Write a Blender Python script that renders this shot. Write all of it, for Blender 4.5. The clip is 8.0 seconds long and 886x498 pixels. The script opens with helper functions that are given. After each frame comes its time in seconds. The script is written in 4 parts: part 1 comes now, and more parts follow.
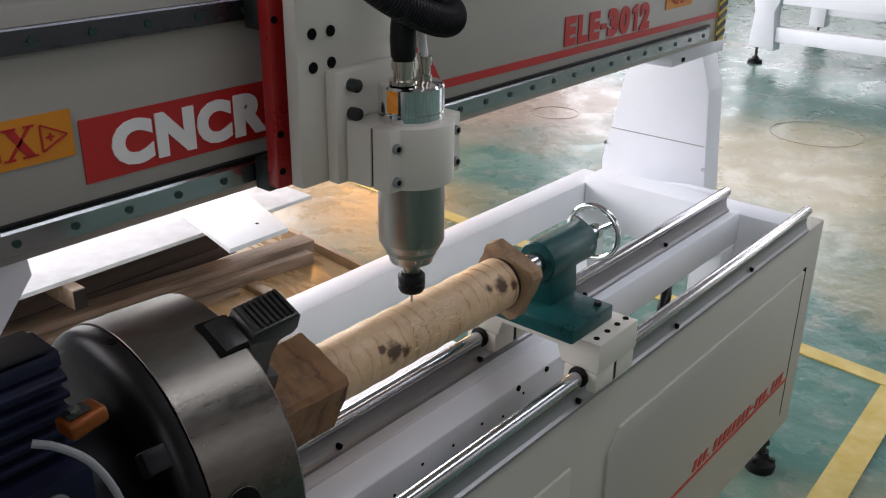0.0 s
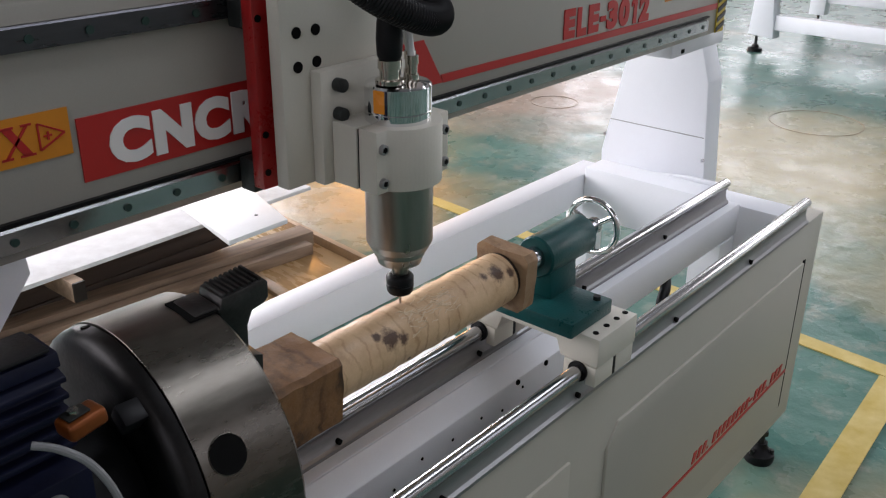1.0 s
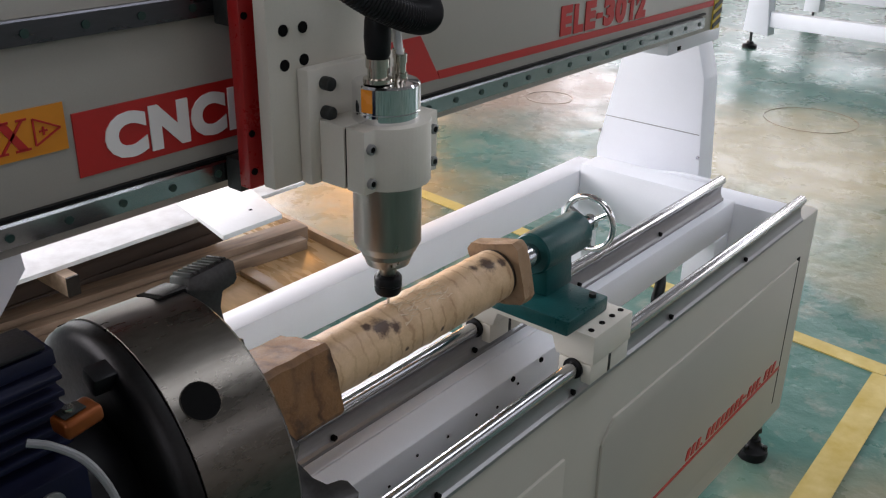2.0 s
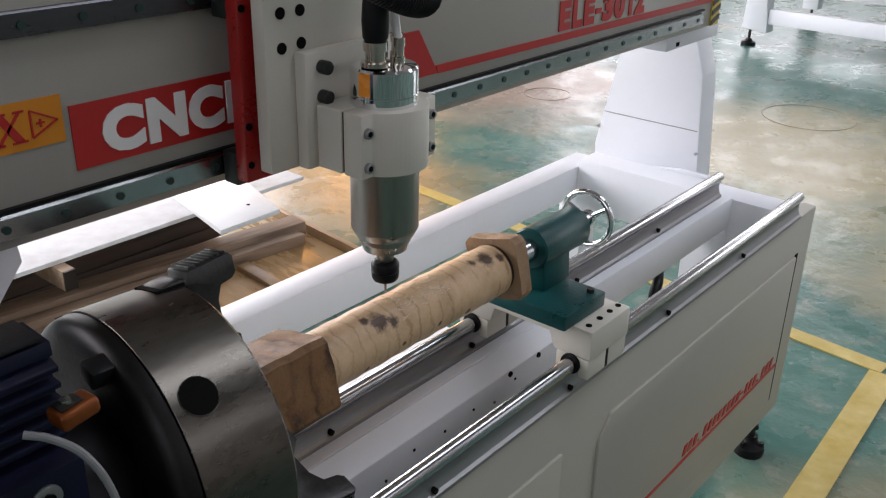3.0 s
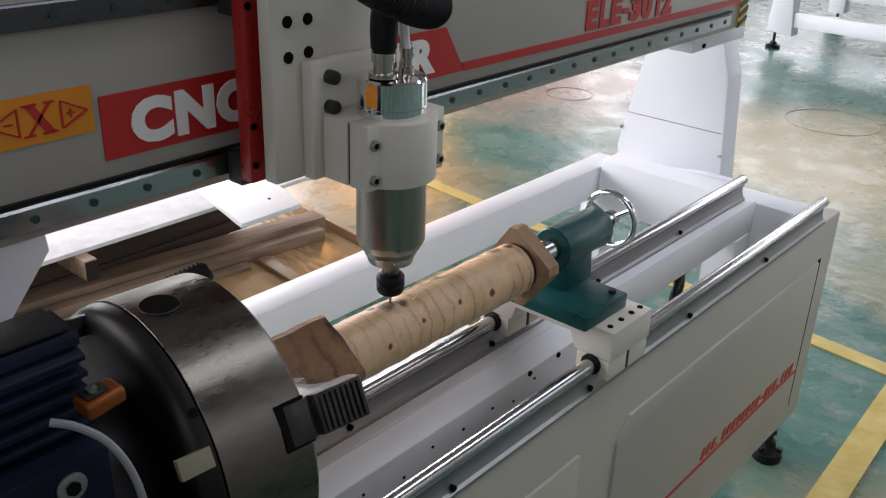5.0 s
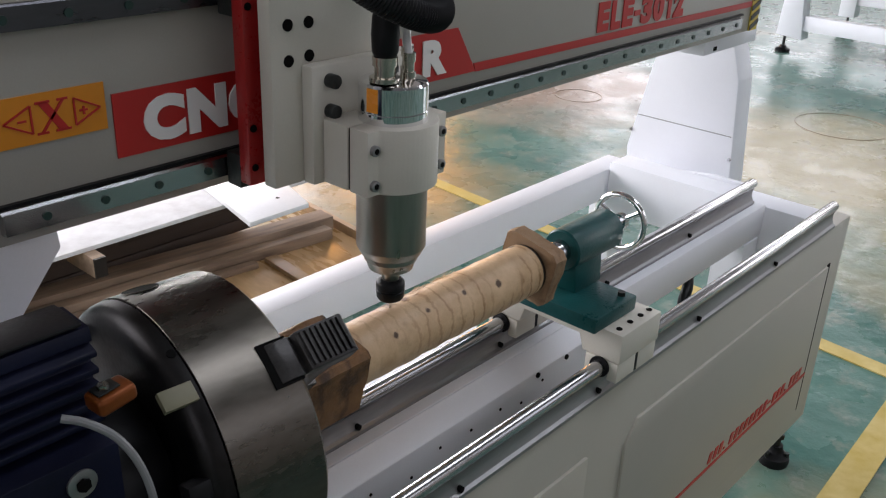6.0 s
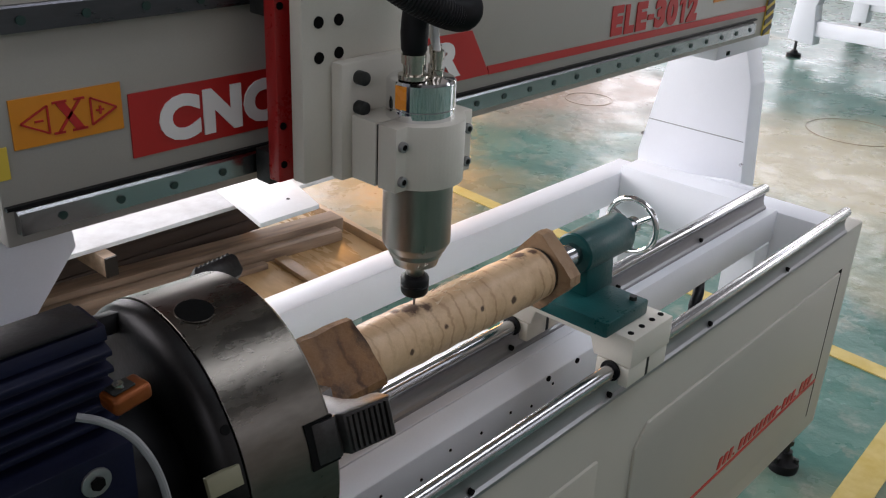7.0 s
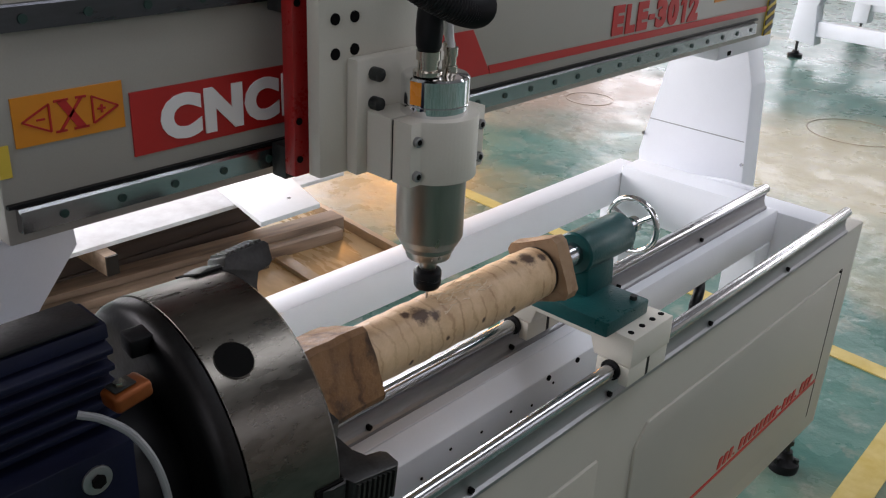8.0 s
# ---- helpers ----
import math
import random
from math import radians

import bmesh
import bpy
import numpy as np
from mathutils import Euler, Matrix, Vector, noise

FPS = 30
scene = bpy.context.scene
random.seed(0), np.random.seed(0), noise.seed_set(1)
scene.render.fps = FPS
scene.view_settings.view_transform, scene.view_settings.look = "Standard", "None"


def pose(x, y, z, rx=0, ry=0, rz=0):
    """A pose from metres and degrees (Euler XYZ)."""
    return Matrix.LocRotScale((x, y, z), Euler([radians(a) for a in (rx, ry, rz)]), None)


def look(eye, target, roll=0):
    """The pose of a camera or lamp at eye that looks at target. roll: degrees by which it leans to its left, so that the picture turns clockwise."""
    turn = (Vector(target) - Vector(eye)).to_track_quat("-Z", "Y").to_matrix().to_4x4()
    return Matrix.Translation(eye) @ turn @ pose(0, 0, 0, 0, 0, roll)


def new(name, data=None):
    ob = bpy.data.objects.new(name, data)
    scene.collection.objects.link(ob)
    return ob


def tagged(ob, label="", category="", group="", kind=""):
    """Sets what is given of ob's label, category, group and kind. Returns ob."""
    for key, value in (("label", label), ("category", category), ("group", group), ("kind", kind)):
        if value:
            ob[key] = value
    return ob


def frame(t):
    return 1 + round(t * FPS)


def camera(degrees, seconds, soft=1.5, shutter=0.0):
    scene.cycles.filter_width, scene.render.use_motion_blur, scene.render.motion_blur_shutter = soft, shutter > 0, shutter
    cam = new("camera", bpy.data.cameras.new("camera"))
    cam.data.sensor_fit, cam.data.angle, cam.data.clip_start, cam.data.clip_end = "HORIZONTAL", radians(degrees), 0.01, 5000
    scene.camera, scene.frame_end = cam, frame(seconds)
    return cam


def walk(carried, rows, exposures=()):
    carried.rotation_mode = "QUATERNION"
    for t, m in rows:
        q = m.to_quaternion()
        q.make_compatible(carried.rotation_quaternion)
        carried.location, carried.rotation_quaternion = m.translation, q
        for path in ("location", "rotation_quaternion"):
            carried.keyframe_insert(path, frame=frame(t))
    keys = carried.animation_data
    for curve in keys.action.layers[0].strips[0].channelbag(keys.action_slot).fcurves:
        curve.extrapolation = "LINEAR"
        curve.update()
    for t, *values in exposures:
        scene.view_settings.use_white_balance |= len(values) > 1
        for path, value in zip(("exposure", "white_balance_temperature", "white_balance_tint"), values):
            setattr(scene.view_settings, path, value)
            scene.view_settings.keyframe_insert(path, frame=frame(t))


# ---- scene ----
cam = camera(50.8, 8.0, soft=1.2)
PATH = [
    (0, (-0.481, -0.824, 1.37), (0.929, 0.352, 0.577), 0.7),
    (0.5, (-0.481, -0.825, 1.375), (0.928, 0.352, 0.58), 0.7),
    (1, (-0.477, -0.821, 1.378), (0.926, 0.347, 0.562), 0.6),
    (1.5, (-0.477, -0.817, 1.38), (0.929, 0.344, 0.557), 0.8),
    (3, (-0.477, -0.817, 1.377), (0.932, 0.332, 0.544), 1.3),
    (3.5, (-0.476, -0.816, 1.376), (0.928, 0.339, 0.542), 1.3),
    (4, (-0.474, -0.813, 1.376), (0.926, 0.345, 0.539), 1.4),
    (4.5, (-0.478, -0.812, 1.376), (0.913, 0.356, 0.538), 1.7),
    (6, (-0.484, -0.807, 1.375), (0.892, 0.379, 0.538), 2.4),
    (6.5, (-0.486, -0.805, 1.375), (0.886, 0.387, 0.54), 2.6),
    (7, (-0.488, -0.803, 1.375), (0.878, 0.397, 0.542), 2.7),
    (7.5, (-0.489, -0.803, 1.375), (0.875, 0.4, 0.543), 2.8),
    (8, (-0.489, -0.804, 1.375), (0.876, 0.397, 0.541), 2.8),
]
walk(cam, [(t, look(eye, target, roll)) for t, eye, target, roll in PATH])

# ---- light ----
world = bpy.data.worlds.new("daylight")
scene.world = world
world.use_nodes = True
wn = world.node_tree.nodes
sky = wn.new("ShaderNodeTexSky")
sky.sky_type, sky.sun_disc = "NISHITA", False
sky.sun_elevation, sky.sun_rotation = radians(48), radians(40)
world.node_tree.links.new(sky.outputs[0], wn["Background"].inputs[0])
wn["Background"].inputs[1].default_value = 0.1
EXPOSURE = 0.08
scene.view_settings.exposure = EXPOSURE

HALL_X, HALL_Y, HALL_H = (-4.0, 13.0), (-6.0, 8.0), 5.2


def window_light(name, at, towards, wide, high, watts, colour):
    """Area lamp for daylight through one unseen opening, assumed from glare or added as fill."""
    lamp = bpy.data.lights.new(name, "AREA")
    lamp.shape, lamp.size, lamp.size_y, lamp.energy, lamp.color = "RECTANGLE", wide, high, watts, colour
    ob = new(name, lamp)
    ob.matrix_world = look(at, towards)
    return ob


# windows, all out of view: wall, centre along the wall, sill, head, width, power, colour; one amber opening, as of an
# orange strip curtain, is assumed for the orange glare
DAY, AMBER = (0.985, 0.935, 0.975), (1.0, 0.42, 0.08)
WINDOWS = [
    # east -3.6 is added to brighten the right end of the gantry beam
    ("east", -3.6, 0.4, 3.8, 3.0, 150, DAY), ("east", 0.2, 1.4, 4.2, 2.6, 66, DAY), ("east", 3.8, 1.4, 4.2, 2.6, 92, DAY), ("east", 7.0, 1.4, 4.2, 1.6, 60, DAY),
    ("north", -2.0, 1.2, 4.6, 3.2, 370, DAY), ("north", 1.8, 1.2, 4.6, 3.2, 400, DAY), ("north", 5.4, 1.2, 4.6, 2.6, 290, DAY), ("north", 8.6, 0.1, 3.0, 1.6, 130, AMBER),
    # south pair and west -2.0 are added fill for front and left faces
    ("south", 5.5, 1.6, 4.4, 3.0, 22, DAY), ("south", 1.6, 3.2, 4.9, 3.0, 18, DAY), ("west", 4.8, 1.2, 4.6, 4.5, 215, DAY), ("west", -2.0, 2.0, 4.6, 3.0, 34, DAY),
]
for side, c, sill, head, wide, watts, colour in WINDOWS:
    zc = (sill + head) / 2
    at, to = {
        "east": ((HALL_X[1] + 0.02, c, zc), (HALL_X[1] - 1, c, zc - 0.25)), "west": ((HALL_X[0] - 0.02, c, zc), (HALL_X[0] + 1, c, zc - 0.25)),
        "north": ((c, HALL_Y[1] + 0.02, zc), (c, HALL_Y[1] - 1, zc - 0.25)), "south": ((c, HALL_Y[0] - 0.02, zc), (c, HALL_Y[0] + 1, zc - 0.25)),
    }[side]
    window_light("unseen_window_light", at, to, wide, head - sill, watts, colour)
# added fill for the bed, out of view, shaped as roof glazing over the aisle beside the machine: x0, x1, y0, y1
ROOF_FILL = (0.8, 6.8, -2.4, -1.0)
rx0, rx1, ry0, ry1 = ROOF_FILL
window_light("roof_fill", ((rx0 + rx1) / 2, (ry0 + ry1) / 2 + 0.001, HALL_H + 0.18), ((rx0 + rx1) / 2, (ry0 + ry1) / 2, 0), rx1 - rx0, ry1 - ry0, 115, (0.90, 0.92, 1.0))


# ---- materials ----
def material(name, colour, rough=0.5, metal=0.0, spread=0.12, grain=60.0, blotch=6.0, bump=0.15, bump_scale=None, rough_spread=0.12, stretch=(1, 1, 1), second=None, spec=0.5, coat=0.0):
    """A surface with variation of colour, gloss and relief at two scales."""
    m = bpy.data.materials.new(name)
    m.use_nodes = True
    n, k = m.node_tree.nodes, m.node_tree.links
    b = n["Principled BSDF"]
    co, mp = n.new("ShaderNodeTexCoord"), n.new("ShaderNodeMapping")
    mp.inputs["Scale"].default_value = stretch
    k.new(co.outputs["Object"], mp.inputs[0])
    fine, big = n.new("ShaderNodeTexNoise"), n.new("ShaderNodeTexNoise")
    fine.inputs["Scale"].default_value, fine.inputs["Detail"].default_value = grain, 6
    big.inputs["Scale"].default_value, big.inputs["Detail"].default_value, big.inputs["Roughness"].default_value = blotch, 5, 0.6
    for q in (fine, big):
        k.new(mp.outputs[0], q.inputs["Vector"])
    mix = n.new("ShaderNodeMix")
    mix.data_type = "RGBA"
    dark = [c * (1 - spread) for c in colour] + [1]
    light = [min(1, c * (1 + spread)) for c in (second or colour)] + [1]
    mix.inputs[6].default_value, mix.inputs[7].default_value = dark, light
    add = n.new("ShaderNodeMath")
    add.operation = "MULTIPLY_ADD"
    k.new(fine.outputs[0], add.inputs[0])
    add.inputs[1].default_value = 0.35
    k.new(big.outputs[0], add.inputs[2])
    ramp = n.new("ShaderNodeMapRange")
    ramp.inputs[1].default_value, ramp.inputs[2].default_value = 0.45, 0.9
    k.new(add.outputs[0], ramp.inputs[0])
    k.new(ramp.outputs[0], mix.inputs[0])
    k.new(mix.outputs[2], b.inputs["Base Color"])
    rr = n.new("ShaderNodeMapRange")
    rr.inputs[3].default_value, rr.inputs[4].default_value = max(0.02, rough - rough_spread), min(1, rough + rough_spread)
    k.new(ramp.outputs[0], rr.inputs[0])
    k.new(rr.outputs[0], b.inputs["Roughness"])
    b.inputs["Metallic"].default_value = metal
    b.inputs["Specular IOR Level"].default_value = spec
    b.inputs["Coat Weight"].default_value = coat
    if bump:
        bp = n.new("ShaderNodeBump")
        bp.inputs["Strength"].default_value, bp.inputs["Distance"].default_value = bump, 0.002
        k.new(fine.outputs[0], bp.inputs["Height"])
        k.new(bp.outputs[0], b.inputs["Normal"])
    return m


WHITE = material("white_powder_paint", (0.84, 0.86, 0.90), 0.50, spread=0.04, grain=420, blotch=3, bump=0.05, rough_spread=0.06)
# cream darkened so that the bed's front wall reads dimly lit
CREAM = material("dimmed_cream_paint", (0.43, 0.415, 0.355), 0.46, spread=0.05, grain=420, blotch=3, bump=0.06, rough_spread=0.06)
# darkest copy of the cream, with the beam's dim light in its colour
BEAM_PAINT = material("shaded_cream_paint", (0.355, 0.342, 0.30), 0.36, spread=0.05, grain=420, blotch=4, bump=0.06, rough_spread=0.06)
# lighter copy of the cream for the brighter lit head and bridge block
HEAD_PAINT = material("lit_cream_paint", (0.61, 0.585, 0.51), 0.42, spread=0.05, grain=420, blotch=7, bump=0.06, rough_spread=0.06)
RED = material("red_paint", (0.34, 0.012, 0.012), 0.35, spread=0.10, grain=300, blotch=8, bump=0.03)
RED_VINYL = material("red_vinyl", (0.43, 0.016, 0.014), 0.4, spread=0.06, grain=200, blotch=5, bump=0.0)
WHITE_VINYL = material("white_vinyl", (0.80, 0.80, 0.78), 0.4, spread=0.02, bump=0.0)
ORANGE_VINYL = material("orange_vinyl", (0.62, 0.23, 0.012), 0.4, spread=0.06, grain=150, blotch=9, bump=0.0)
# colour of the orange reflection painted on the spindle cap
CAP_GLINT = material("orange_reflection_tint", (0.85, 0.30, 0.03), 0.25, spread=0.05, bump=0.0)
YELLOW_VINYL = material("yellow_vinyl", (0.62, 0.46, 0.05), 0.45, spread=0.1, bump=0.0)
TAG = material("beige_tag", (0.20, 0.19, 0.12), 0.5, spread=0.15, bump=0.05)
BLACK_VINYL = material("black_vinyl", (0.02, 0.02, 0.02), 0.5, bump=0.0)
STEEL = material("ground_steel", (0.47, 0.47, 0.48), 0.20, 1.0, spread=0.12, grain=120, blotch=10, bump=0.0, stretch=(0.05, 1, 1), rough_spread=0.05)
CHROME = material("polished_chrome", (0.80, 0.80, 0.81), 0.07, 1.0, spread=0.05, bump=0.01, rough_spread=0.03)
BRUSHED = material("brushed_stainless", (0.38, 0.355, 0.32), 0.36, 1.0, spread=0.16, grain=200, blotch=14, bump=0.06, stretch=(1, 1, 0.12))
# flange steel darkened to paint in the shade on the chuck's back
FLANGE_STEEL = material("shade_dark_flange_steel", (0.030, 0.029, 0.029), 0.44, 1.0, spread=0.3, grain=200, blotch=9, bump=0.08)
CHUCK_STEEL = material("oiled_turned_steel", (0.145, 0.132, 0.114), 0.33, 1.0, spread=0.32, grain=160, blotch=9, bump=0.08, stretch=(0.35, 1, 1), rough_spread=0.1)
DARK_STEEL = material("blackened_steel", (0.040, 0.043, 0.042), 0.42, 0.7, spread=0.4, grain=220, blotch=20, bump=0.2)
JAW_STEEL = material("hardened_jaw_steel", (0.050, 0.048, 0.047), 0.38, 0.85, spread=0.4, grain=260, blotch=22, bump=0.12)
RAIL_DARK = material("dark_rail_steel", (0.09, 0.09, 0.10), 0.33, 0.9, spread=0.25, grain=240, blotch=12, bump=0.05, stretch=(0.2, 1, 1))
SUPPORT = material("grey_extrusion", (0.31, 0.305, 0.305), 0.42, 0.9, spread=0.2, grain=260, blotch=10, bump=0.04, stretch=(0.15, 1, 1))
ALU = material("dull_aluminium", (0.33, 0.33, 0.33), 0.42, 0.85, spread=0.15, grain=300, blotch=8, bump=0.05, stretch=(0.2, 1, 1))
BLACK = material("black_rubber", (0.007, 0.007, 0.008), 0.42, spread=0.3, grain=300, blotch=20, bump=0.1, spec=0.2)
HOLE = material("dark_bolt_head", (0.006, 0.006, 0.006), 0.8, spread=0.3, bump=0.0, spec=0.05)
GREEN_CAP = material("green_bolt_cap", (0.010, 0.036, 0.030), 0.5, spread=0.2, bump=0.0)
TEAL = material("teal_hammer_enamel", (0.006, 0.066, 0.066), 0.38, spread=0.22, grain=260, blotch=14, bump=0.22, spec=0.3)
BLUE = material("navy_motor_paint", (0.003, 0.0045, 0.018), 0.5, spread=0.3, grain=260, blotch=18, bump=0.12, spec=0.2)
ORANGE = material("orange_anodised", (0.20, 0.052, 0.008), 0.40, 0.5, spread=0.2, grain=200, blotch=20, bump=0.06)
TUBING = material("milky_tubing", (0.80, 0.80, 0.78), 0.25, spread=0.08, bump=0.02)
CABLE = material("grey_cable", (0.20, 0.205, 0.21), 0.4, spread=0.1, bump=0.03)
BRASS = material("nickel_fitting", (0.55, 0.52, 0.46), 0.18, 1.0, spread=0.15, bump=0.02)
BOARD = material("white_laminate", (0.88, 0.88, 0.88), 0.45, spread=0.05, grain=90, blotch=7, bump=0.03)
BOARD_SCUFFED = material("scuffed_white_board", (0.74, 0.72, 0.71), 0.55, spread=0.10, grain=26, blotch=9, bump=0.05, second=(0.88, 0.88, 0.88))
PINE = material("rough_pine", (0.17, 0.108, 0.070), 0.7, spread=0.4, grain=60, blotch=7, bump=0.4, stretch=(0.12, 1, 1), second=(0.37, 0.27, 0.19))
# timber colour darkened to paint the shade under the white board
SHADE_WOOD = material("shade_dark_timber", (0.055, 0.036, 0.026), 0.75, spread=0.35, grain=60, blotch=7, bump=0.4, stretch=(0.12, 1, 1))
PINE_FRESH = material("fresh_sawn_pine", (0.40, 0.265, 0.145), 0.6, spread=0.22, grain=60, blotch=8, bump=0.3, stretch=(0.3, 1, 1))
PLY = material("plywood", (0.46, 0.275, 0.115), 0.30, spread=0.26, grain=40, blotch=5, bump=0.15, stretch=(1, 0.25, 1), second=(0.50, 0.34, 0.18))
# walls and roof stay out of view; dark colours hold bounced light down
WALL = material("dark_plaster", (0.24, 0.23, 0.22), 0.85, spread=0.1, grain=12, blotch=0.6, bump=0.2)
CEIL = material("steel_roof_sheet", (0.16, 0.16, 0.17), 0.6, spread=0.1, grain=6, blotch=0.4, bump=0.1)
YELLOW_PAINT = material("worn_yellow_floor_paint", (0.55, 0.40, 0.07), 0.4, spread=0.18, grain=40, blotch=11, bump=0.2, second=(0.52, 0.42, 0.16))


def floor_material():
    """Green epoxy, walked pale and tan at random, warm light painted in as patches, with a hand-trowelled, glossy skin.
    """
    m = bpy.data.materials.new("green_epoxy_floor")
    m.use_nodes = True
    n, k = m.node_tree.nodes, m.node_tree.links
    b = n["Principled BSDF"]
    co = n.new("ShaderNodeTexCoord")

    def noise_at(scale, detail=6, rough=0.55):
        q = n.new("ShaderNodeTexNoise")
        q.inputs["Scale"].default_value, q.inputs["Detail"].default_value, q.inputs["Roughness"].default_value = scale, detail, rough
        k.new(co.outputs["Object"], q.inputs["Vector"])
        return q.outputs[0]

    def remap(src, a, c, lo=0.0, hi=1.0):
        q = n.new("ShaderNodeMapRange")
        q.inputs[1].default_value, q.inputs[2].default_value, q.inputs[3].default_value, q.inputs[4].default_value = a, c, lo, hi
        k.new(src, q.inputs[0])
        return q.outputs[0]

    def blend(fac, one, two):
        q = n.new("ShaderNodeMix")
        q.data_type = "RGBA"
        k.new(fac, q.inputs[0])
        for slot, v in ((6, one), (7, two)):
            if isinstance(v, tuple):
                q.inputs[slot].default_value = (*v, 1)
            else:
                k.new(v, q.inputs[slot])
        return q.outputs[2]

    green = blend(remap(noise_at(3.2), 0.35, 0.68), (0.045, 0.135, 0.112), (0.105, 0.215, 0.178))
    worn = blend(remap(noise_at(0.55, 5), 0.57, 0.70), green, (0.33, 0.285, 0.17))
    # pools of warm light and reflection painted into the floor colour
    for x, y, size, warm_tint in ((3.75, 0.50, 1.05, (0.40, 0.33, 0.17)), (4.0, 2.15, 0.85, (0.38, 0.26, 0.20)), (2.05, 1.95, 0.66, (0.45, 0.29, 0.13)), (5.9, 0.2, 0.6, (0.35, 0.27, 0.24)), (1.35, -0.62, 0.34, (0.30, 0.26, 0.15))):
        d = n.new("ShaderNodeVectorMath")
        d.operation = "DISTANCE"
        k.new(co.outputs["Object"], d.inputs[0])
        d.inputs[1].default_value = (x, y, 0)
        add = n.new("ShaderNodeMath")
        add.operation = "MULTIPLY_ADD"
        k.new(noise_at(1.7, 6, 0.65), add.inputs[0])
        add.inputs[1].default_value = size * 1.6
        k.new(d.outputs["Value"], add.inputs[2])
        worn = blend(remap(add.outputs[0], size * 2.0, size * 1.2, 0.0, 0.8), worn, warm_tint)
    dusty = blend(remap(noise_at(9.0, 8, 0.7), 0.52, 0.80), worn, (0.36, 0.34, 0.28))
    k.new(dusty, b.inputs["Base Color"])
    k.new(remap(noise_at(5.0), 0.3, 0.75, 0.20, 0.40), b.inputs["Roughness"])
    bp = n.new("ShaderNodeBump")
    bp.inputs["Strength"].default_value, bp.inputs["Distance"].default_value = 0.45, 0.01
    k.new(noise_at(11.0, 5, 0.55), bp.inputs["Height"])
    k.new(bp.outputs[0], b.inputs["Normal"])
    return m


def turned_wood(name, pale, tan, dark, sawn=False, knots=()):
    """Softwood: curved rings across the stick, fine fibre, and dark knots with ragged edges at their own places."""
    m = bpy.data.materials.new(name)
    m.use_nodes = True
    n, k = m.node_tree.nodes, m.node_tree.links
    b = n["Principled BSDF"]
    co = n.new("ShaderNodeTexCoord")

    def noise_at(scale, detail=6, rough=0.6, stretch=(1, 1, 1)):
        mp, q = n.new("ShaderNodeMapping"), n.new("ShaderNodeTexNoise")
        mp.inputs["Scale"].default_value = stretch
        k.new(co.outputs["Object"], mp.inputs[0])
        k.new(mp.outputs[0], q.inputs["Vector"])
        q.inputs["Scale"].default_value, q.inputs["Detail"].default_value, q.inputs["Roughness"].default_value = scale, detail, rough
        return q.outputs[0]

    def remap(src, a, c, lo=0.0, hi=1.0):
        q = n.new("ShaderNodeMapRange")
        q.inputs[1].default_value, q.inputs[2].default_value, q.inputs[3].default_value, q.inputs[4].default_value = a, c, lo, hi
        k.new(src, q.inputs[0])
        return q.outputs[0]

    def maths(op, one, two):
        q = n.new("ShaderNodeMath")
        q.operation = op
        for slot, v in ((0, one), (1, two)):
            if isinstance(v, float):
                q.inputs[slot].default_value = v
            else:
                k.new(v, q.inputs[slot])
        return q.outputs[0]

    def blend(fac, one, two):
        q = n.new("ShaderNodeMix")
        q.data_type = "RGBA"
        k.new(fac, q.inputs[0])
        for slot, v in ((6, one), (7, two)):
            if isinstance(v, tuple):
                q.inputs[slot].default_value = (*v, 1)
            else:
                k.new(v, q.inputs[slot])
        return q.outputs[2]

    wave = n.new("ShaderNodeTexWave")
    wave.wave_type, wave.bands_direction = "BANDS", "X"
    wave.inputs["Scale"].default_value, wave.inputs["Distortion"].default_value = (9 if sawn else 16), (5.0 if sawn else 3.6)
    wave.inputs["Detail"].default_value, wave.inputs["Detail Scale"].default_value, wave.inputs["Detail Roughness"].default_value = 4, 2.2, 0.65
    k.new(co.outputs["Object"], wave.inputs["Vector"])
    rings = maths("MULTIPLY", remap(wave.outputs["Fac"], 0.74 if sawn else 0.86, 1.0), remap(noise_at(13.0), 0.38 if sawn else 0.41, 0.60))
    if not sawn:
        axes = n.new("ShaderNodeSeparateXYZ")
        k.new(co.outputs["Object"], axes.inputs[0])
        rings = maths("MULTIPLY", rings, remap(axes.outputs[0], 0.20, 0.40, 0.35, 1.0))
    colour = blend(remap(noise_at(26.0, 6, 0.65), 0.35, 0.7), pale, tuple(0.55 * p + 0.45 * t for p, t in zip(pale, tan)))
    colour = blend(rings, colour, tan)
    blot = remap(noise_at(15.0, 7, 0.7), 0.52 if sawn else 0.58, 0.70 if sawn else 0.74, 0.0, 0.92 if sawn else 0.35)
    colour = blend(blot, colour, dark)
    for x, y, z, size in knots:
        q = n.new("ShaderNodeVectorMath")
        q.operation = "DISTANCE"
        k.new(co.outputs["Object"], q.inputs[0])
        q.inputs[1].default_value = (x, y, z)
        rag = maths("ADD", q.outputs["Value"], maths("MULTIPLY", maths("SUBTRACT", noise_at(75.0, 6, 0.7), 0.5), size * 2.4))
        colour = blend(remap(rag, size * 1.15, size * 0.55, 0.0, 0.95), colour, dark)
    k.new(colour, b.inputs["Base Color"])
    k.new(remap(noise_at(40.0), 0.3, 0.7, 0.34 if not sawn else 0.5, 0.62 if not sawn else 0.8), b.inputs["Roughness"])
    bp = n.new("ShaderNodeBump")
    bp.inputs["Strength"].default_value, bp.inputs["Distance"].default_value = (0.9 if sawn else 0.35), 0.0012
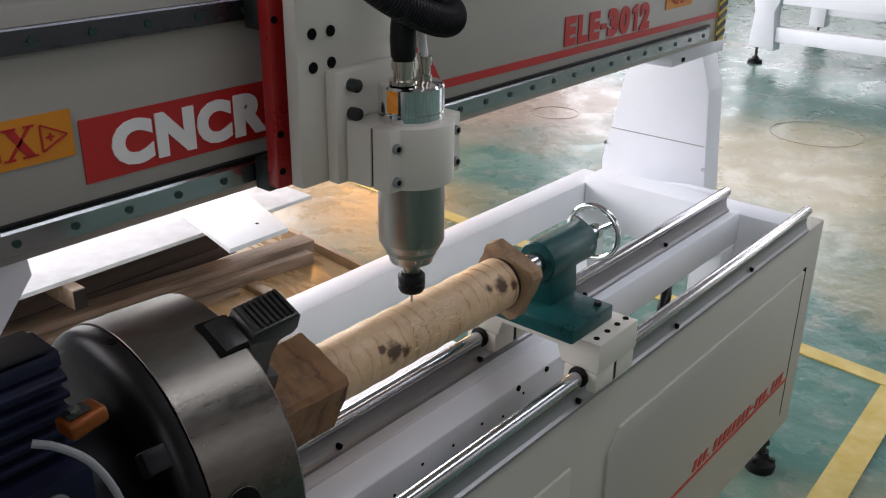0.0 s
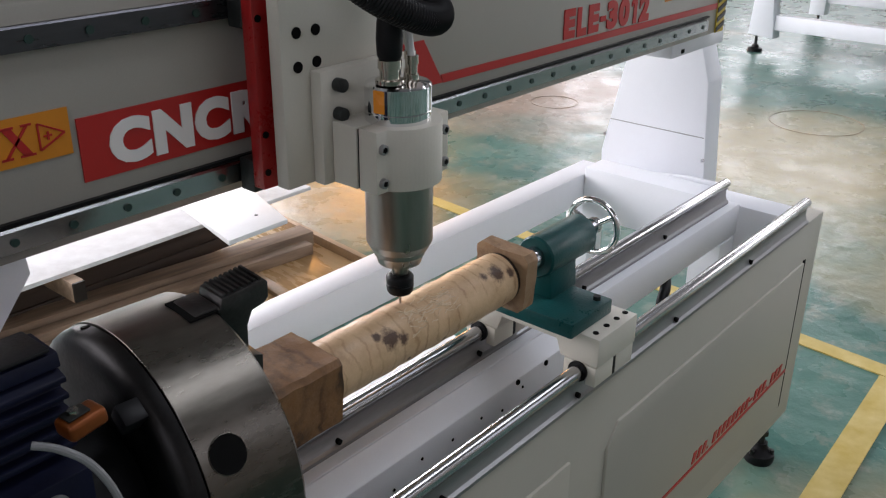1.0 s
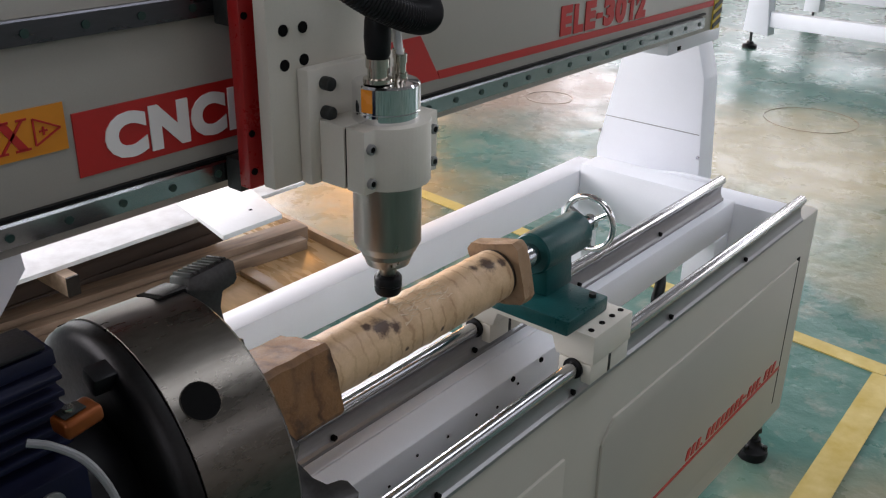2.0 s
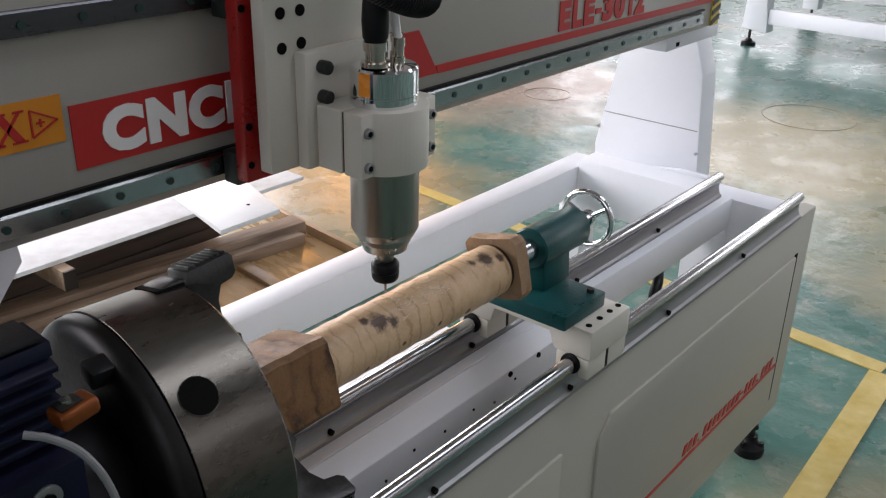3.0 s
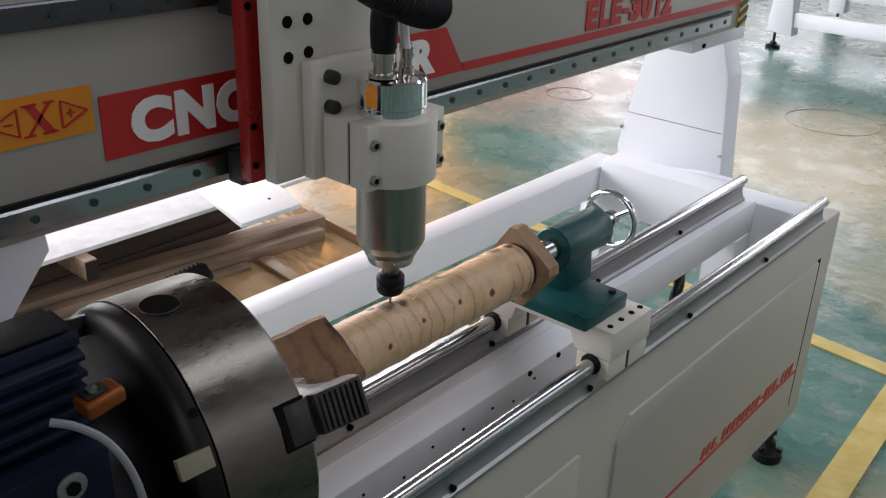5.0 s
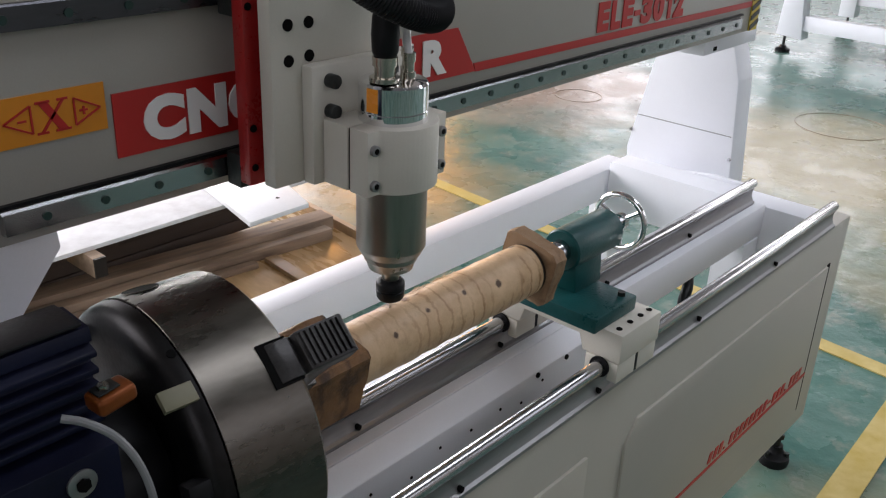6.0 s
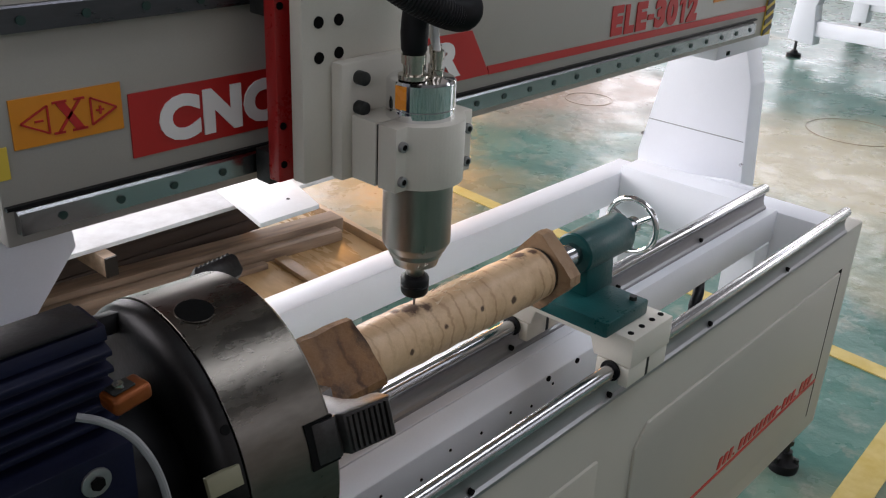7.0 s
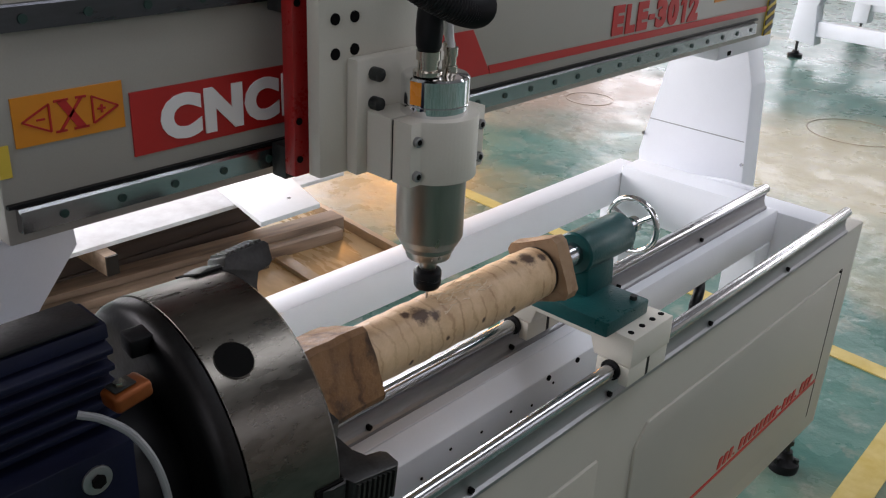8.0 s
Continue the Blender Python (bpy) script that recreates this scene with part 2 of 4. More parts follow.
    k.new(noise_at(160.0 if sawn else 220.0, 6, 0.7, (1, 1, 1)), bp.inputs["Height"])
    k.new(bp.outputs[0], b.inputs["Normal"])
    return m


FLOOR = floor_material()
KNOTS = [(0.415, 0.012, 0.0335, 0.013), (0.440, 0.004, 0.0355, 0.008), (0.392, 0.016, 0.032, 0.007), (0.205, 0.004, 0.0358, 0.013), (0.225, -0.004, 0.0355, 0.008), (0.190, 0.012, 0.0335, 0.006), (0.30, -0.030, 0.019, 0.004), (0.235, -0.030, 0.018, 0.0035), (0.175, -0.034, 0.010, 0.004), (0.36, -0.034, 0.010, 0.005)]
WOOD = turned_wood("turned_softwood", (0.66, 0.465, 0.275), (0.26, 0.125, 0.042), (0.050, 0.018, 0.006), False, KNOTS)
WOOD_RAW = turned_wood("raw_sawn_wood", (0.235, 0.115, 0.040), (0.080, 0.032, 0.010), (0.014, 0.006, 0.002), True)
WOOD_PALE = turned_wood("pale_cut_wood", (0.34, 0.215, 0.12), (0.22, 0.125, 0.06), (0.12, 0.055, 0.025), True)
SHAVING = material("fresh_wood_shaving", (0.66, 0.52, 0.34), 0.6, spread=0.15, grain=300, blotch=60, bump=0.1)
# burnt groove of the workpiece, and painted shade on the spacer block ends
SCORCH_AND_SHADE = material("scorched_and_shaded_wood", (0.020, 0.011, 0.006), 0.7, spread=0.4, bump=0.2)


# ---- building blocks ----
def box(bm, x0, x1, y0, y1, z0, z1, bevel=0.0, segs=2):
    m = Matrix.Translation(((x0 + x1) / 2, (y0 + y1) / 2, (z0 + z1) / 2)) @ Matrix.Diagonal((x1 - x0, y1 - y0, z1 - z0, 1))
    made = bmesh.ops.create_cube(bm, size=1.0, matrix=m)
    if bevel:
        edges = {e for v in made["verts"] for e in v.link_edges}
        bmesh.ops.bevel(bm, geom=list(edges), offset=bevel, segments=segs, affect="EDGES", profile=0.5)
    return bm


def rod(bm, p0, p1, r0, r1=None, segs=32, bevel=0.0):
    """A round bar or cone from p0 to p1."""
    p0, p1 = Vector(p0), Vector(p1)
    turn = (p1 - p0).to_track_quat("Z", "Y").to_matrix().to_4x4()
    m = Matrix.Translation((p0 + p1) / 2) @ turn
    made = bmesh.ops.create_cone(bm, cap_ends=True, segments=segs, radius1=r0, radius2=r0 if r1 is None else r1, depth=(p1 - p0).length, matrix=m)
    if bevel:
        caps = [f for f in {f for v in made["verts"] for f in v.link_faces} if len(f.verts) > 4]
        bmesh.ops.bevel(bm, geom=[e for f in caps for e in f.edges], offset=bevel, segments=2, affect="EDGES", profile=0.5)
    return bm


def lathe(bm, profile, segs=64, axis="X"):
    """A turned body about the axis: profile of (along, radius)."""
    rings = []
    for a, r in profile:
        ring = []
        for i in range(segs):
            u = 2 * math.pi * i / segs
            p = (a, r * math.cos(u), r * math.sin(u)) if axis == "X" else (r * math.cos(u), r * math.sin(u), a)
            ring.append(bm.verts.new(p))
        rings.append(ring)
    for one, two in zip(rings, rings[1:]):
        for i in range(segs):
            bm.faces.new((one[i], one[(i + 1) % segs], two[(i + 1) % segs], two[i]))
    bm.faces.new(rings[0])
    bm.faces.new(rings[-1])
    bmesh.ops.recalc_face_normals(bm, faces=bm.faces)
    return bm


def prism(bm, outline, lo, hi, axis="X", bevel=0.0):
    """A flat outline drawn out along an axis; outline in the two other axes, in their order."""
    def place(u, v, w):
        return {"X": (w, u, v), "Y": (u, w, v), "Z": (u, v, w)}[axis]
    a = [bm.verts.new(place(u, v, lo)) for u, v in outline]
    b = [bm.verts.new(place(u, v, hi)) for u, v in outline]
    faces = [bm.faces.new(a), bm.faces.new(b)]
    for i in range(len(a)):
        j = (i + 1) % len(a)
        faces.append(bm.faces.new((a[i], a[j], b[j], b[i])))
    bmesh.ops.recalc_face_normals(bm, faces=faces)
    if bevel:
        bmesh.ops.bevel(bm, geom=list({e for f in faces for e in f.edges}), offset=bevel, segments=2, affect="EDGES", profile=0.5)
    return bm


def smooth_path(points, steps=8):
    """Points along a soft curve through the given ones."""
    p = [Vector(q) for q in points]
    p = [2 * p[0] - p[1]] + p + [2 * p[-1] - p[-2]]
    out = []
    for i in range(1, len(p) - 2):
        for s in range(steps):
            t = s / steps
            out.append(0.5 * (2 * p[i] + (p[i + 1] - p[i - 1]) * t + (2 * p[i - 1] - 5 * p[i] + 4 * p[i + 1] - p[i + 2]) * t * t + (3 * p[i] - p[i - 1] - 3 * p[i + 1] + p[i + 2]) * t ** 3))
    return out + [p[-2]]


def hose(bm, points, r, segs=14, ribs=0.0, steps=8):
    """A round hose along a soft curve; ribs gives it a corrugated skin."""
    path = smooth_path(points, steps)
    rings, up = [], Vector((0.3, 0.2, 1)).normalized()
    for i, q in enumerate(path):
        d = (path[min(i + 1, len(path) - 1)] - path[max(i - 1, 0)]).normalized()
        s = d.cross(up).normalized()
        up = s.cross(d).normalized()
        rr = r * (1 + (ribs if i % 2 else -ribs))
        rings.append([bm.verts.new(q + rr * (math.cos(2 * math.pi * j / segs) * s + math.sin(2 * math.pi * j / segs) * up)) for j in range(segs)])
    for one, two in zip(rings, rings[1:]):
        for j in range(segs):
            bm.faces.new((one[j], one[(j + 1) % segs], two[(j + 1) % segs], two[j]))
    bm.faces.new(rings[0])
    bm.faces.new(rings[-1])
    bmesh.ops.recalc_face_normals(bm, faces=bm.faces)
    return bm


def ring(bm, centre, axis, radius, thick, segs=56, sides=14):
    c, q = Vector(centre), Vector(axis).to_track_quat("Z", "Y")
    rows = []
    for i in range(segs):
        u = 2 * math.pi * i / segs
        rows.append([bm.verts.new(c + q @ Vector(((radius + thick * math.cos(w)) * math.cos(u), (radius + thick * math.cos(w)) * math.sin(u), thick * math.sin(w)))) for w in (2 * math.pi * j / sides for j in range(sides))])
    for i in range(segs):
        one, two = rows[i], rows[(i + 1) % segs]
        for j in range(sides):
            bm.faces.new((one[j], one[(j + 1) % sides], two[(j + 1) % sides], two[j]))
    bmesh.ops.recalc_face_normals(bm, faces=bm.faces)
    return bm


def mesh_of(name, bm, mat, angle=35):
    me = bpy.data.meshes.new(name)
    bm.to_mesh(me)
    bm.free()
    me.materials.append(mat)
    me.shade_smooth()
    me.set_sharp_from_angle(angle=radians(angle))
    return me


def part(name, bm, mat, parent=None, label="", at=None):
    ob = new(name, mesh_of(name, bm, mat))
    if parent is not None:
        ob.parent = parent
    if at is not None:
        ob.matrix_basis = at
    if label:
        ob["label"] = label
    return ob


def again(name, mesh, parent, at):
    """One more part on a mesh that its like already uses."""
    ob = new(name, mesh)
    ob.parent = parent
    ob.matrix_basis = at
    return ob


def thing(name, label, category, at=None, group="", kind=""):
    ob = new(name)
    ob.empty_display_size = 0.1
    if at is not None:
        ob.matrix_basis = at
    return tagged(ob, label, category, group, kind)


def lettering(name, words, mat, parent, x0, x1, z0, z1, y, slant=0.0, depth=0.0008, label="", width_only=None):
    """Raised cut-vinyl letters that fill a box on a wall that faces -y."""
    cu = bpy.data.curves.new(name, "FONT")
    cu.body, cu.extrude, cu.shear, cu.resolution_u = words, depth, slant, 4
    cu.offset = 0.062
    tmp = bpy.data.objects.new(name, cu)
    scene.collection.objects.link(tmp)
    dg = bpy.context.evaluated_depsgraph_get()
    me = bpy.data.meshes.new_from_object(tmp.evaluated_get(dg))
    bpy.data.objects.remove(tmp)
    co = np.array([v.co[:] for v in me.vertices])
    lo, hi = co.min(0), co.max(0)
    for v in me.vertices:
        u, w = (v.co.x - lo[0]) / (hi[0] - lo[0]), (v.co.y - lo[1]) / (hi[1] - lo[1])
        v.co = (x0 + u * (x1 - x0), y - (v.co.z - lo[2]), z0 + w * (z1 - z0))
    me.materials.clear()
    me.materials.append(mat)
    ob = new(name, me)
    ob.parent = parent
    if label:
        ob["label"] = label
    return ob


# ---- the hall ----
def slab(name, x0, x1, y0, y1, z0, z1, mat, label, category="", kind="structure"):
    ob = part(name, box(bmesh.new(), x0, x1, y0, y1, z0, z1), mat)
    return tagged(ob, label, category or name.split("_")[0], kind=kind)


slab("floor", HALL_X[0] - 0.3, HALL_X[1] + 0.3, HALL_Y[0] - 0.3, HALL_Y[1] + 0.3, -0.2, 0.0, FLOOR, "glossy green epoxy workshop floor with wear and painted-in warm light", "floor")
def roof():
    """Sheet steel roof, out of view, with the long opening of the added fill light."""
    x0, x1, y0, y1 = HALL_X[0] - 0.3, HALL_X[1] + 0.3, HALL_Y[0] - 0.3, HALL_Y[1] + 0.3
    bm = bmesh.new()
    for a, b, c, d in ((x0, x1, y0, ry0), (x0, x1, ry1, y1), (x0, rx0, ry0, ry1), (rx1, x1, ry0, ry1)):
        box(bm, a, b, c, d, HALL_H, HALL_H + 0.2)
    for k in range(1, 6):
        x = rx0 + (rx1 - rx0) * k / 6
        box(bm, x - 0.03, x + 0.03, ry0, ry1, HALL_H + 0.02, HALL_H + 0.08)
    tagged(part("ceiling", bm, CEIL), "unseen sheet steel roof with an opening for added fill light", "ceiling", kind="structure")


roof()


def hall_wall(side):
    """A wall with its window openings cut through, glazing bars and sills."""
    along = (HALL_Y if side in ("east", "west") else HALL_X)
    base = {"east": HALL_X[1], "west": HALL_X[0], "north": HALL_Y[1], "south": HALL_Y[0]}[side]
    sign = 1 if side in ("east", "north") else -1
    d0, d1 = sorted((base, base + 0.25 * sign))

    def put(bm, a0, a1, z0, z1, e0=d0, e1=d1):
        return box(bm, e0, e1, a0, a1, z0, z1) if side in ("east", "west") else box(bm, a0, a1, e0, e1, z0, z1)
    bm = bmesh.new()
    here = sorted((c - w / 2, c + w / 2, s, h) for sd, c, s, h, w, _, _ in WINDOWS if sd == side)
    edge = along[0]
    for a0, a1, s, h in here:
        put(bm, edge, a0, 0, HALL_H)
        put(bm, a0, a1, 0, s)
        put(bm, a0, a1, h, HALL_H)
        edge = a1
    put(bm, edge, along[1], 0, HALL_H)
    wall = tagged(part("wall_" + side, bm, WALL), "unseen grey workshop wall, kept dark to limit fill light", "wall", kind="structure")
    for i, (a0, a1, s, h) in enumerate(here):
        fr = bmesh.new()
        c0, c1 = sorted((base + 0.12 * sign, base + 0.17 * sign))
        for u in np.linspace(a0 + 0.03, a1 - 0.03, 4):
            put(fr, u - 0.03, u + 0.03, s, h, c0, c1)
        for w in np.linspace(s + 0.03, h - 0.03, 3):
            put(fr, a0, a1, w - 0.025, w + 0.025, c0 - 0.004, c1 + 0.004)
        part("window_frame", fr, WHITE, wall, "white steel bars of an unseen window")


for side in ("east", "north", "south", "west"):
    hall_wall(side)


def floor_line(x0, y0, x1, y1, wide):
    a, b = Vector((x0, y0)), Vector((x1, y1))
    n = (b - a).normalized().orthogonal() * wide / 2
    bm = prism(bmesh.new(), [tuple(a + n), tuple(b + n), tuple(b - n), tuple(a - n)], 0.0005, 0.0045, "Z")
    return tagged(part("floor_line", bm, YELLOW_PAINT), "worn yellow painted safety line on green floor", "floor line", "safety lines", "structure")


floor_line(2.062, -0.36, 2.30, 2.2, 0.062)
floor_line(2.03, -0.365, 1.0, -0.405, 0.075)


def floor_ring(x, y, r):
    bm = ring(bmesh.new(), (x, y, 0.001), (0, 0, 1), r, 0.0014, 64, 6)
    return tagged(part("manhole_joint", bm, PINE), "thin dark round joint of a cover in the floor", "manhole", kind="structure")


floor_ring(4.43, 0.72, 0.235)
floor_ring(3.85, 1.98, 0.13)

# ---- the router: bed ----
YA, ZA = -0.146, 0.824       # the turning axis
router = thing("cnc_router", "white steel CNC router with red lettering standing on the workshop floor", "cnc machine")

bm = bmesh.new()
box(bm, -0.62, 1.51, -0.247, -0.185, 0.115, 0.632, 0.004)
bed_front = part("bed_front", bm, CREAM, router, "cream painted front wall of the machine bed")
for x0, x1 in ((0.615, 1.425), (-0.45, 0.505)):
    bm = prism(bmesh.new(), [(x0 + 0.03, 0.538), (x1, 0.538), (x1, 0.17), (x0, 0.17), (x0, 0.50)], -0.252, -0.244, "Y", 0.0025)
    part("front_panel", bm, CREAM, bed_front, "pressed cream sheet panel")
g = box(bmesh.new(), 1.4255, 1.4395, -0.2488, -0.24, 0.165, 0.541)
part("panel_joint", g, HOLE, bed_front, "dark shadow joint")
part("bed_rear_tube", box(bmesh.new(), -0.62, 1.424, -0.092, -0.028, 0.562, 0.634, 0.002), WHITE, router, "white square tube under the rear rail")
part("chip_tray", box(bmesh.new(), -0.538, 0.692, -0.1845, -0.040, 0.490, 0.500, 0.001), WHITE, router, "white sheet steel chip tray")
part("tray_cover", prism(bmesh.new(), [(-0.0925, 0.6325), (-0.0925, 0.5005), (-0.128, 0.5005), (-0.128, 0.615)], -0.538, 0.692, "X", 0.0015), WHITE, router, "white folded sheet cover with a sloping top")
part("rear_pan", box(bmesh.new(), -0.538, 0.60, -0.027, 0.075, 0.594, 0.600, 0.001), WHITE, router, "white sheet pan behind the rear rail")
part("bed_back_beam", box(bmesh.new(), -0.62, 1.52, 0.310, 0.373, 0.531, 0.608, 0.0015), WHITE, router)
bm = bmesh.new()
box(bm, 1.425, 1.505, -0.183, 0.309, 0.50, 0.628, 0.003)
part("bed_end_beam", bm, WHITE, router)
part("bed_end_beam", box(bmesh.new(), -0.62, -0.54, -0.183, 0.309, 0.50, 0.628, 0.003), WHITE, router)
for x, y in ((1.34, -0.06), (1.44, 0.33), (-0.55, -0.06), (-0.55, 0.33)):
    part("bed_post", box(bmesh.new(), x, x + 0.07, y - 0.035, y + 0.035, 0.10, 0.5615 if y < 0.2 else 0.5305, 0.003), WHITE, router)
bm = prism(bmesh.new(), [(-0.02, 0.50), (-0.02, 0.633), (0.08, 0.633), (0.30, 0.603), (0.30, 0.49)], 1.51, 1.525, "X", 0.002)
part("bed_gusset", bm, WHITE, router)


def levelling_foot():
    bm = bmesh.new()
    lathe(bm, [(0.0, 0.034), (0.012, 0.036), (0.022, 0.034), (0.032, 0.020), (0.042, 0.016), (0.05, 0.0155)], 28, "Z")
    foot = part("levelling_foot", bm, BLACK, router, "black rubber levelling foot on a threaded stud")
    st = bmesh.new()
    rod(st, (0, 0, 0.045), (0, 0, 0.125), 0.008, segs=14)
    rod(st, (0, 0, 0.07), (0, 0, 0.082), 0.014, segs=6)
    rod(st, (0, 0, 0.10), (0, 0, 0.112), 0.014, segs=6)
    part("stud", st, DARK_STEEL, foot)
    for i in range(3):
        u = radians(40 + 120 * i)
        part("bolt", rod(bmesh.new(), (0.027 * math.cos(u), 0.027 * math.sin(u), 0.02), (0.027 * math.cos(u), 0.027 * math.sin(u), 0.036), 0.006, segs=6), DARK_STEEL, foot)
    return foot


for x, y in ((1.444, -0.222), (-0.5, -0.225), (1.47, 0.33), (-0.5, 0.33)):
    levelling_foot().matrix_basis = pose(x, y, 0)

# round rails on their aluminium supports
rail_bolt = mesh_of("rail_bolt", rod(bmesh.new(), (0, 0.004, 0), (0, -0.004, 0), 0.0042, segs=12), HOLE)
for name, y in (("front_rail", -0.238), ("rear_rail", -0.060)):
    bm = rod(bmesh.new(), (-0.2, y, 0.6785), (1.41, y, 0.6785), 0.0105, segs=28, bevel=0.001)
    rail = part(name, bm, STEEL, router, "bright ground steel round rail")
    bm = prism(bmesh.new(), [(y - 0.0125, 0.6345), (y + 0.0155, 0.6345), (y + 0.0155, 0.640), (y + 0.008, 0.643), (y + 0.0045, 0.652), (y + 0.004, 0.664), (y + 0.0075, 0.670), (y - 0.0075, 0.670), (y - 0.004, 0.664), (y - 0.0045, 0.652), (y - 0.008, 0.643), (y - 0.0125, 0.640)], -0.19, 1.405, "X")
    part("rail_support", bm, SUPPORT, rail, "grey extruded rail support")
    for i in range(5):
        again("rail_bolt", rail_bolt, rail, pose(-0.083 + 0.30 * i, y - 0.0075, 0.646))

# screws along the chip tray
screw = mesh_of("tray_screw", rod(bmesh.new(), (0, 0, 0), (0, -0.003, 0), 0.0045, segs=10), HOLE)
for x in (0.537, 0.613):
    again("tray_screw", screw, router, pose(x, -0.1275, 0.6095))
dot = mesh_of("tray_dot", rod(bmesh.new(), (0, 0, 0), (0, -0.0016, 0), 0.0024, segs=8), HOLE)
for x, z in ((0.36, 0.548), (0.43, 0.543), (0.50, 0.546), (0.555, 0.532), (0.61, 0.55), (0.30, 0.528), (0.22, 0.545)):
    again("tray_dot", dot, router, pose(-0.0257 + 0.9464 * x, -0.1275, 0.0734 + 0.9464 * z))

# red line and web address on the front panel
part("red_line", prism(bmesh.new(), [(0.60, 0.2585), (1.424, 0.2665), (1.424, 0.2735), (0.60, 0.2655)], -0.2535, -0.2518, "Y"), RED_VINYL, bed_front)
for i in range(20):
    x = 0.955 + 0.0222 * i
    if i in (3, 16):
        o = [(x, 0.277), (x + 0.005, 0.277), (x + 0.006, 0.281), (x + 0.001, 0.281)]
    elif i == 12:
        o = [(x, 0.286), (x + 0.014, 0.286), (x + 0.015, 0.290), (x + 0.001, 0.290)]
    else:
        o = [(x, 0.277), (x + 0.013, 0.277), (x + 0.019, 0.300), (x + 0.006, 0.300)]
    part("red_bar", prism(bmesh.new(), o, -0.2535, -0.2518, "Y"), RED_VINYL, bed_front)

# ---- the router: gantry ----
bm = bmesh.new()
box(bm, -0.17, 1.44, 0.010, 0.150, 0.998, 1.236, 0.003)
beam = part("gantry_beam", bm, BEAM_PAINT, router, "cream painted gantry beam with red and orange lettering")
part("beam_foot", box(bmesh.new(), 1.26, 1.50, 0.03, 0.17, 0.962, 0.9965, 0.003), WHITE, router)
tape = bmesh.new()
box(tape, 1.402, 1.4385, 0.0072, 0.0098, 0.999, 1.235)
tp = part("warning_tape", tape, YELLOW_VINYL, beam, "yellow and black striped warning tape")
st = bmesh.new()
for i in range(12):
    z = 1.0 + 0.02 * i
    prism(st, [(1.4025, z), (1.438, z + 0.012), (1.438, z + 0.022), (1.4025, z + 0.010)], 0.0055, 0.0073, "Y")
part("tape_stripes", st, BLACK_VINYL, tp)

beam_bolt = mesh_of("beam_bolt", rod(bmesh.new(), (0, 0, 0), (0, -0.0018, 0), 0.0043, segs=14), GREEN_CAP)
for name, z in (("lower_guide_rail", 1.023), ("upper_guide_rail", 1.206)):
    bm = prism(bmesh.new(), [(0.0098, z - 0.0115), (0.0098, z + 0.0115), (0.004, z + 0.0115), (0.001, z + 0.008), (-0.002, z + 0.0105), (-0.002, z - 0.0105), (0.001, z - 0.008), (0.004, z - 0.0115)], -0.16, 1.345, "X")
    rail = part(name, bm, STEEL if z < 1.1 else RAIL_DARK, beam, "ground steel linear guide rail")
    for i in range(25):
        again("beam_bolt", beam_bolt, rail, pose(-0.12 + 0.06 * i - (0.0 if z < 1.1 else 0.014), -0.0018, z))
    if z < 1.1:
        part("cable_strip", box(bmesh.new(), -0.168, 1.36, 0.004, 0.0098, z + 0.013, z + 0.0165), BLACK, beam, "black strip along the rail")
part("cable_tray", box(bmesh.new(), -0.17, 1.43, 0.06, 0.15, 1.2375, 1.29, 0.004), DARK_STEEL, router, "dark cable tray")


def gantry_leg(x0, x1, outline, seam):
    leg = part("gantry_leg", prism(bmesh.new(), outline, x0, x1, "X", 0.003), WHITE, router, "white folded steel gantry leg")
    if seam:
        part("seam", box(bmesh.new(), x0 - 0.0008, x0 + 0.002, 0.082, 0.340, 0.7095, 0.7115), ALU, leg)
        for y, z in ((0.078, 0.655), (0.352, 0.668)):
            part("bolt", rod(bmesh.new(), (x0 - 0.004, y, z), (x0 + 0.001, y, z), 0.004, segs=10), STEEL, leg)
    return leg


LEG = [(0.069, 0.505), (0.069, 0.60), (0.088, 0.845), (0.125, 0.9615), (0.285, 0.9615), (0.308, 0.88), (0.36, 0.622), (0.356, 0.57), (0.20, 0.505)]
gantry_leg(1.585, 1.66, LEG, True)
part("gantry_leg", prism(bmesh.new(), [(-0.30, 0.50), (-0.30, 0.9965), (-0.098, 0.9965), (-0.096, 0.972), (-0.150, 0.905), (-0.172, 0.875), (-0.19, 0.50)], 0.03, 0.062, "Y", 0.002), WHITE, router, "white folded steel gantry leg")
part("beam_nub", box(bmesh.new(), 1.30, 1.312, 0.028, 0.04, 0.968, 0.976), HOLE, router)
part("leg_base", box(bmesh.new(), 1.50, 1.665, 0.0, 0.37, 0.47, 0.5045, 0.003), WHITE, router)

# lettering on the beam
part("red_banner", prism(bmesh.new(), [(-0.036, 1.057), (0.515, 1.057), (0.474, 1.122), (-0.036, 1.122)], 0.0080, 0.0098, "Y"), RED_VINYL, beam)
part("red_stripe", prism(bmesh.new(), [(0.5155, 1.056), (1.40, 1.049), (1.40, 1.060), (0.511, 1.068)], 0.0080, 0.0098, "Y"), RED_VINYL, beam)
for c, x0, x1 in (("C", -0.005, 0.043), ("N", 0.047, 0.095), ("C", 0.098, 0.144), ("R", 0.148, 0.194), ("O", 0.197, 0.246), ("U", 0.250, 0.294), ("T", 0.297, 0.341), ("E", 0.345, 0.386), ("R", 0.404, 0.452)):
    lettering("white_letter", c, WHITE_VINYL, beam, x0, x1, 1.065, 1.113, 0.0078)
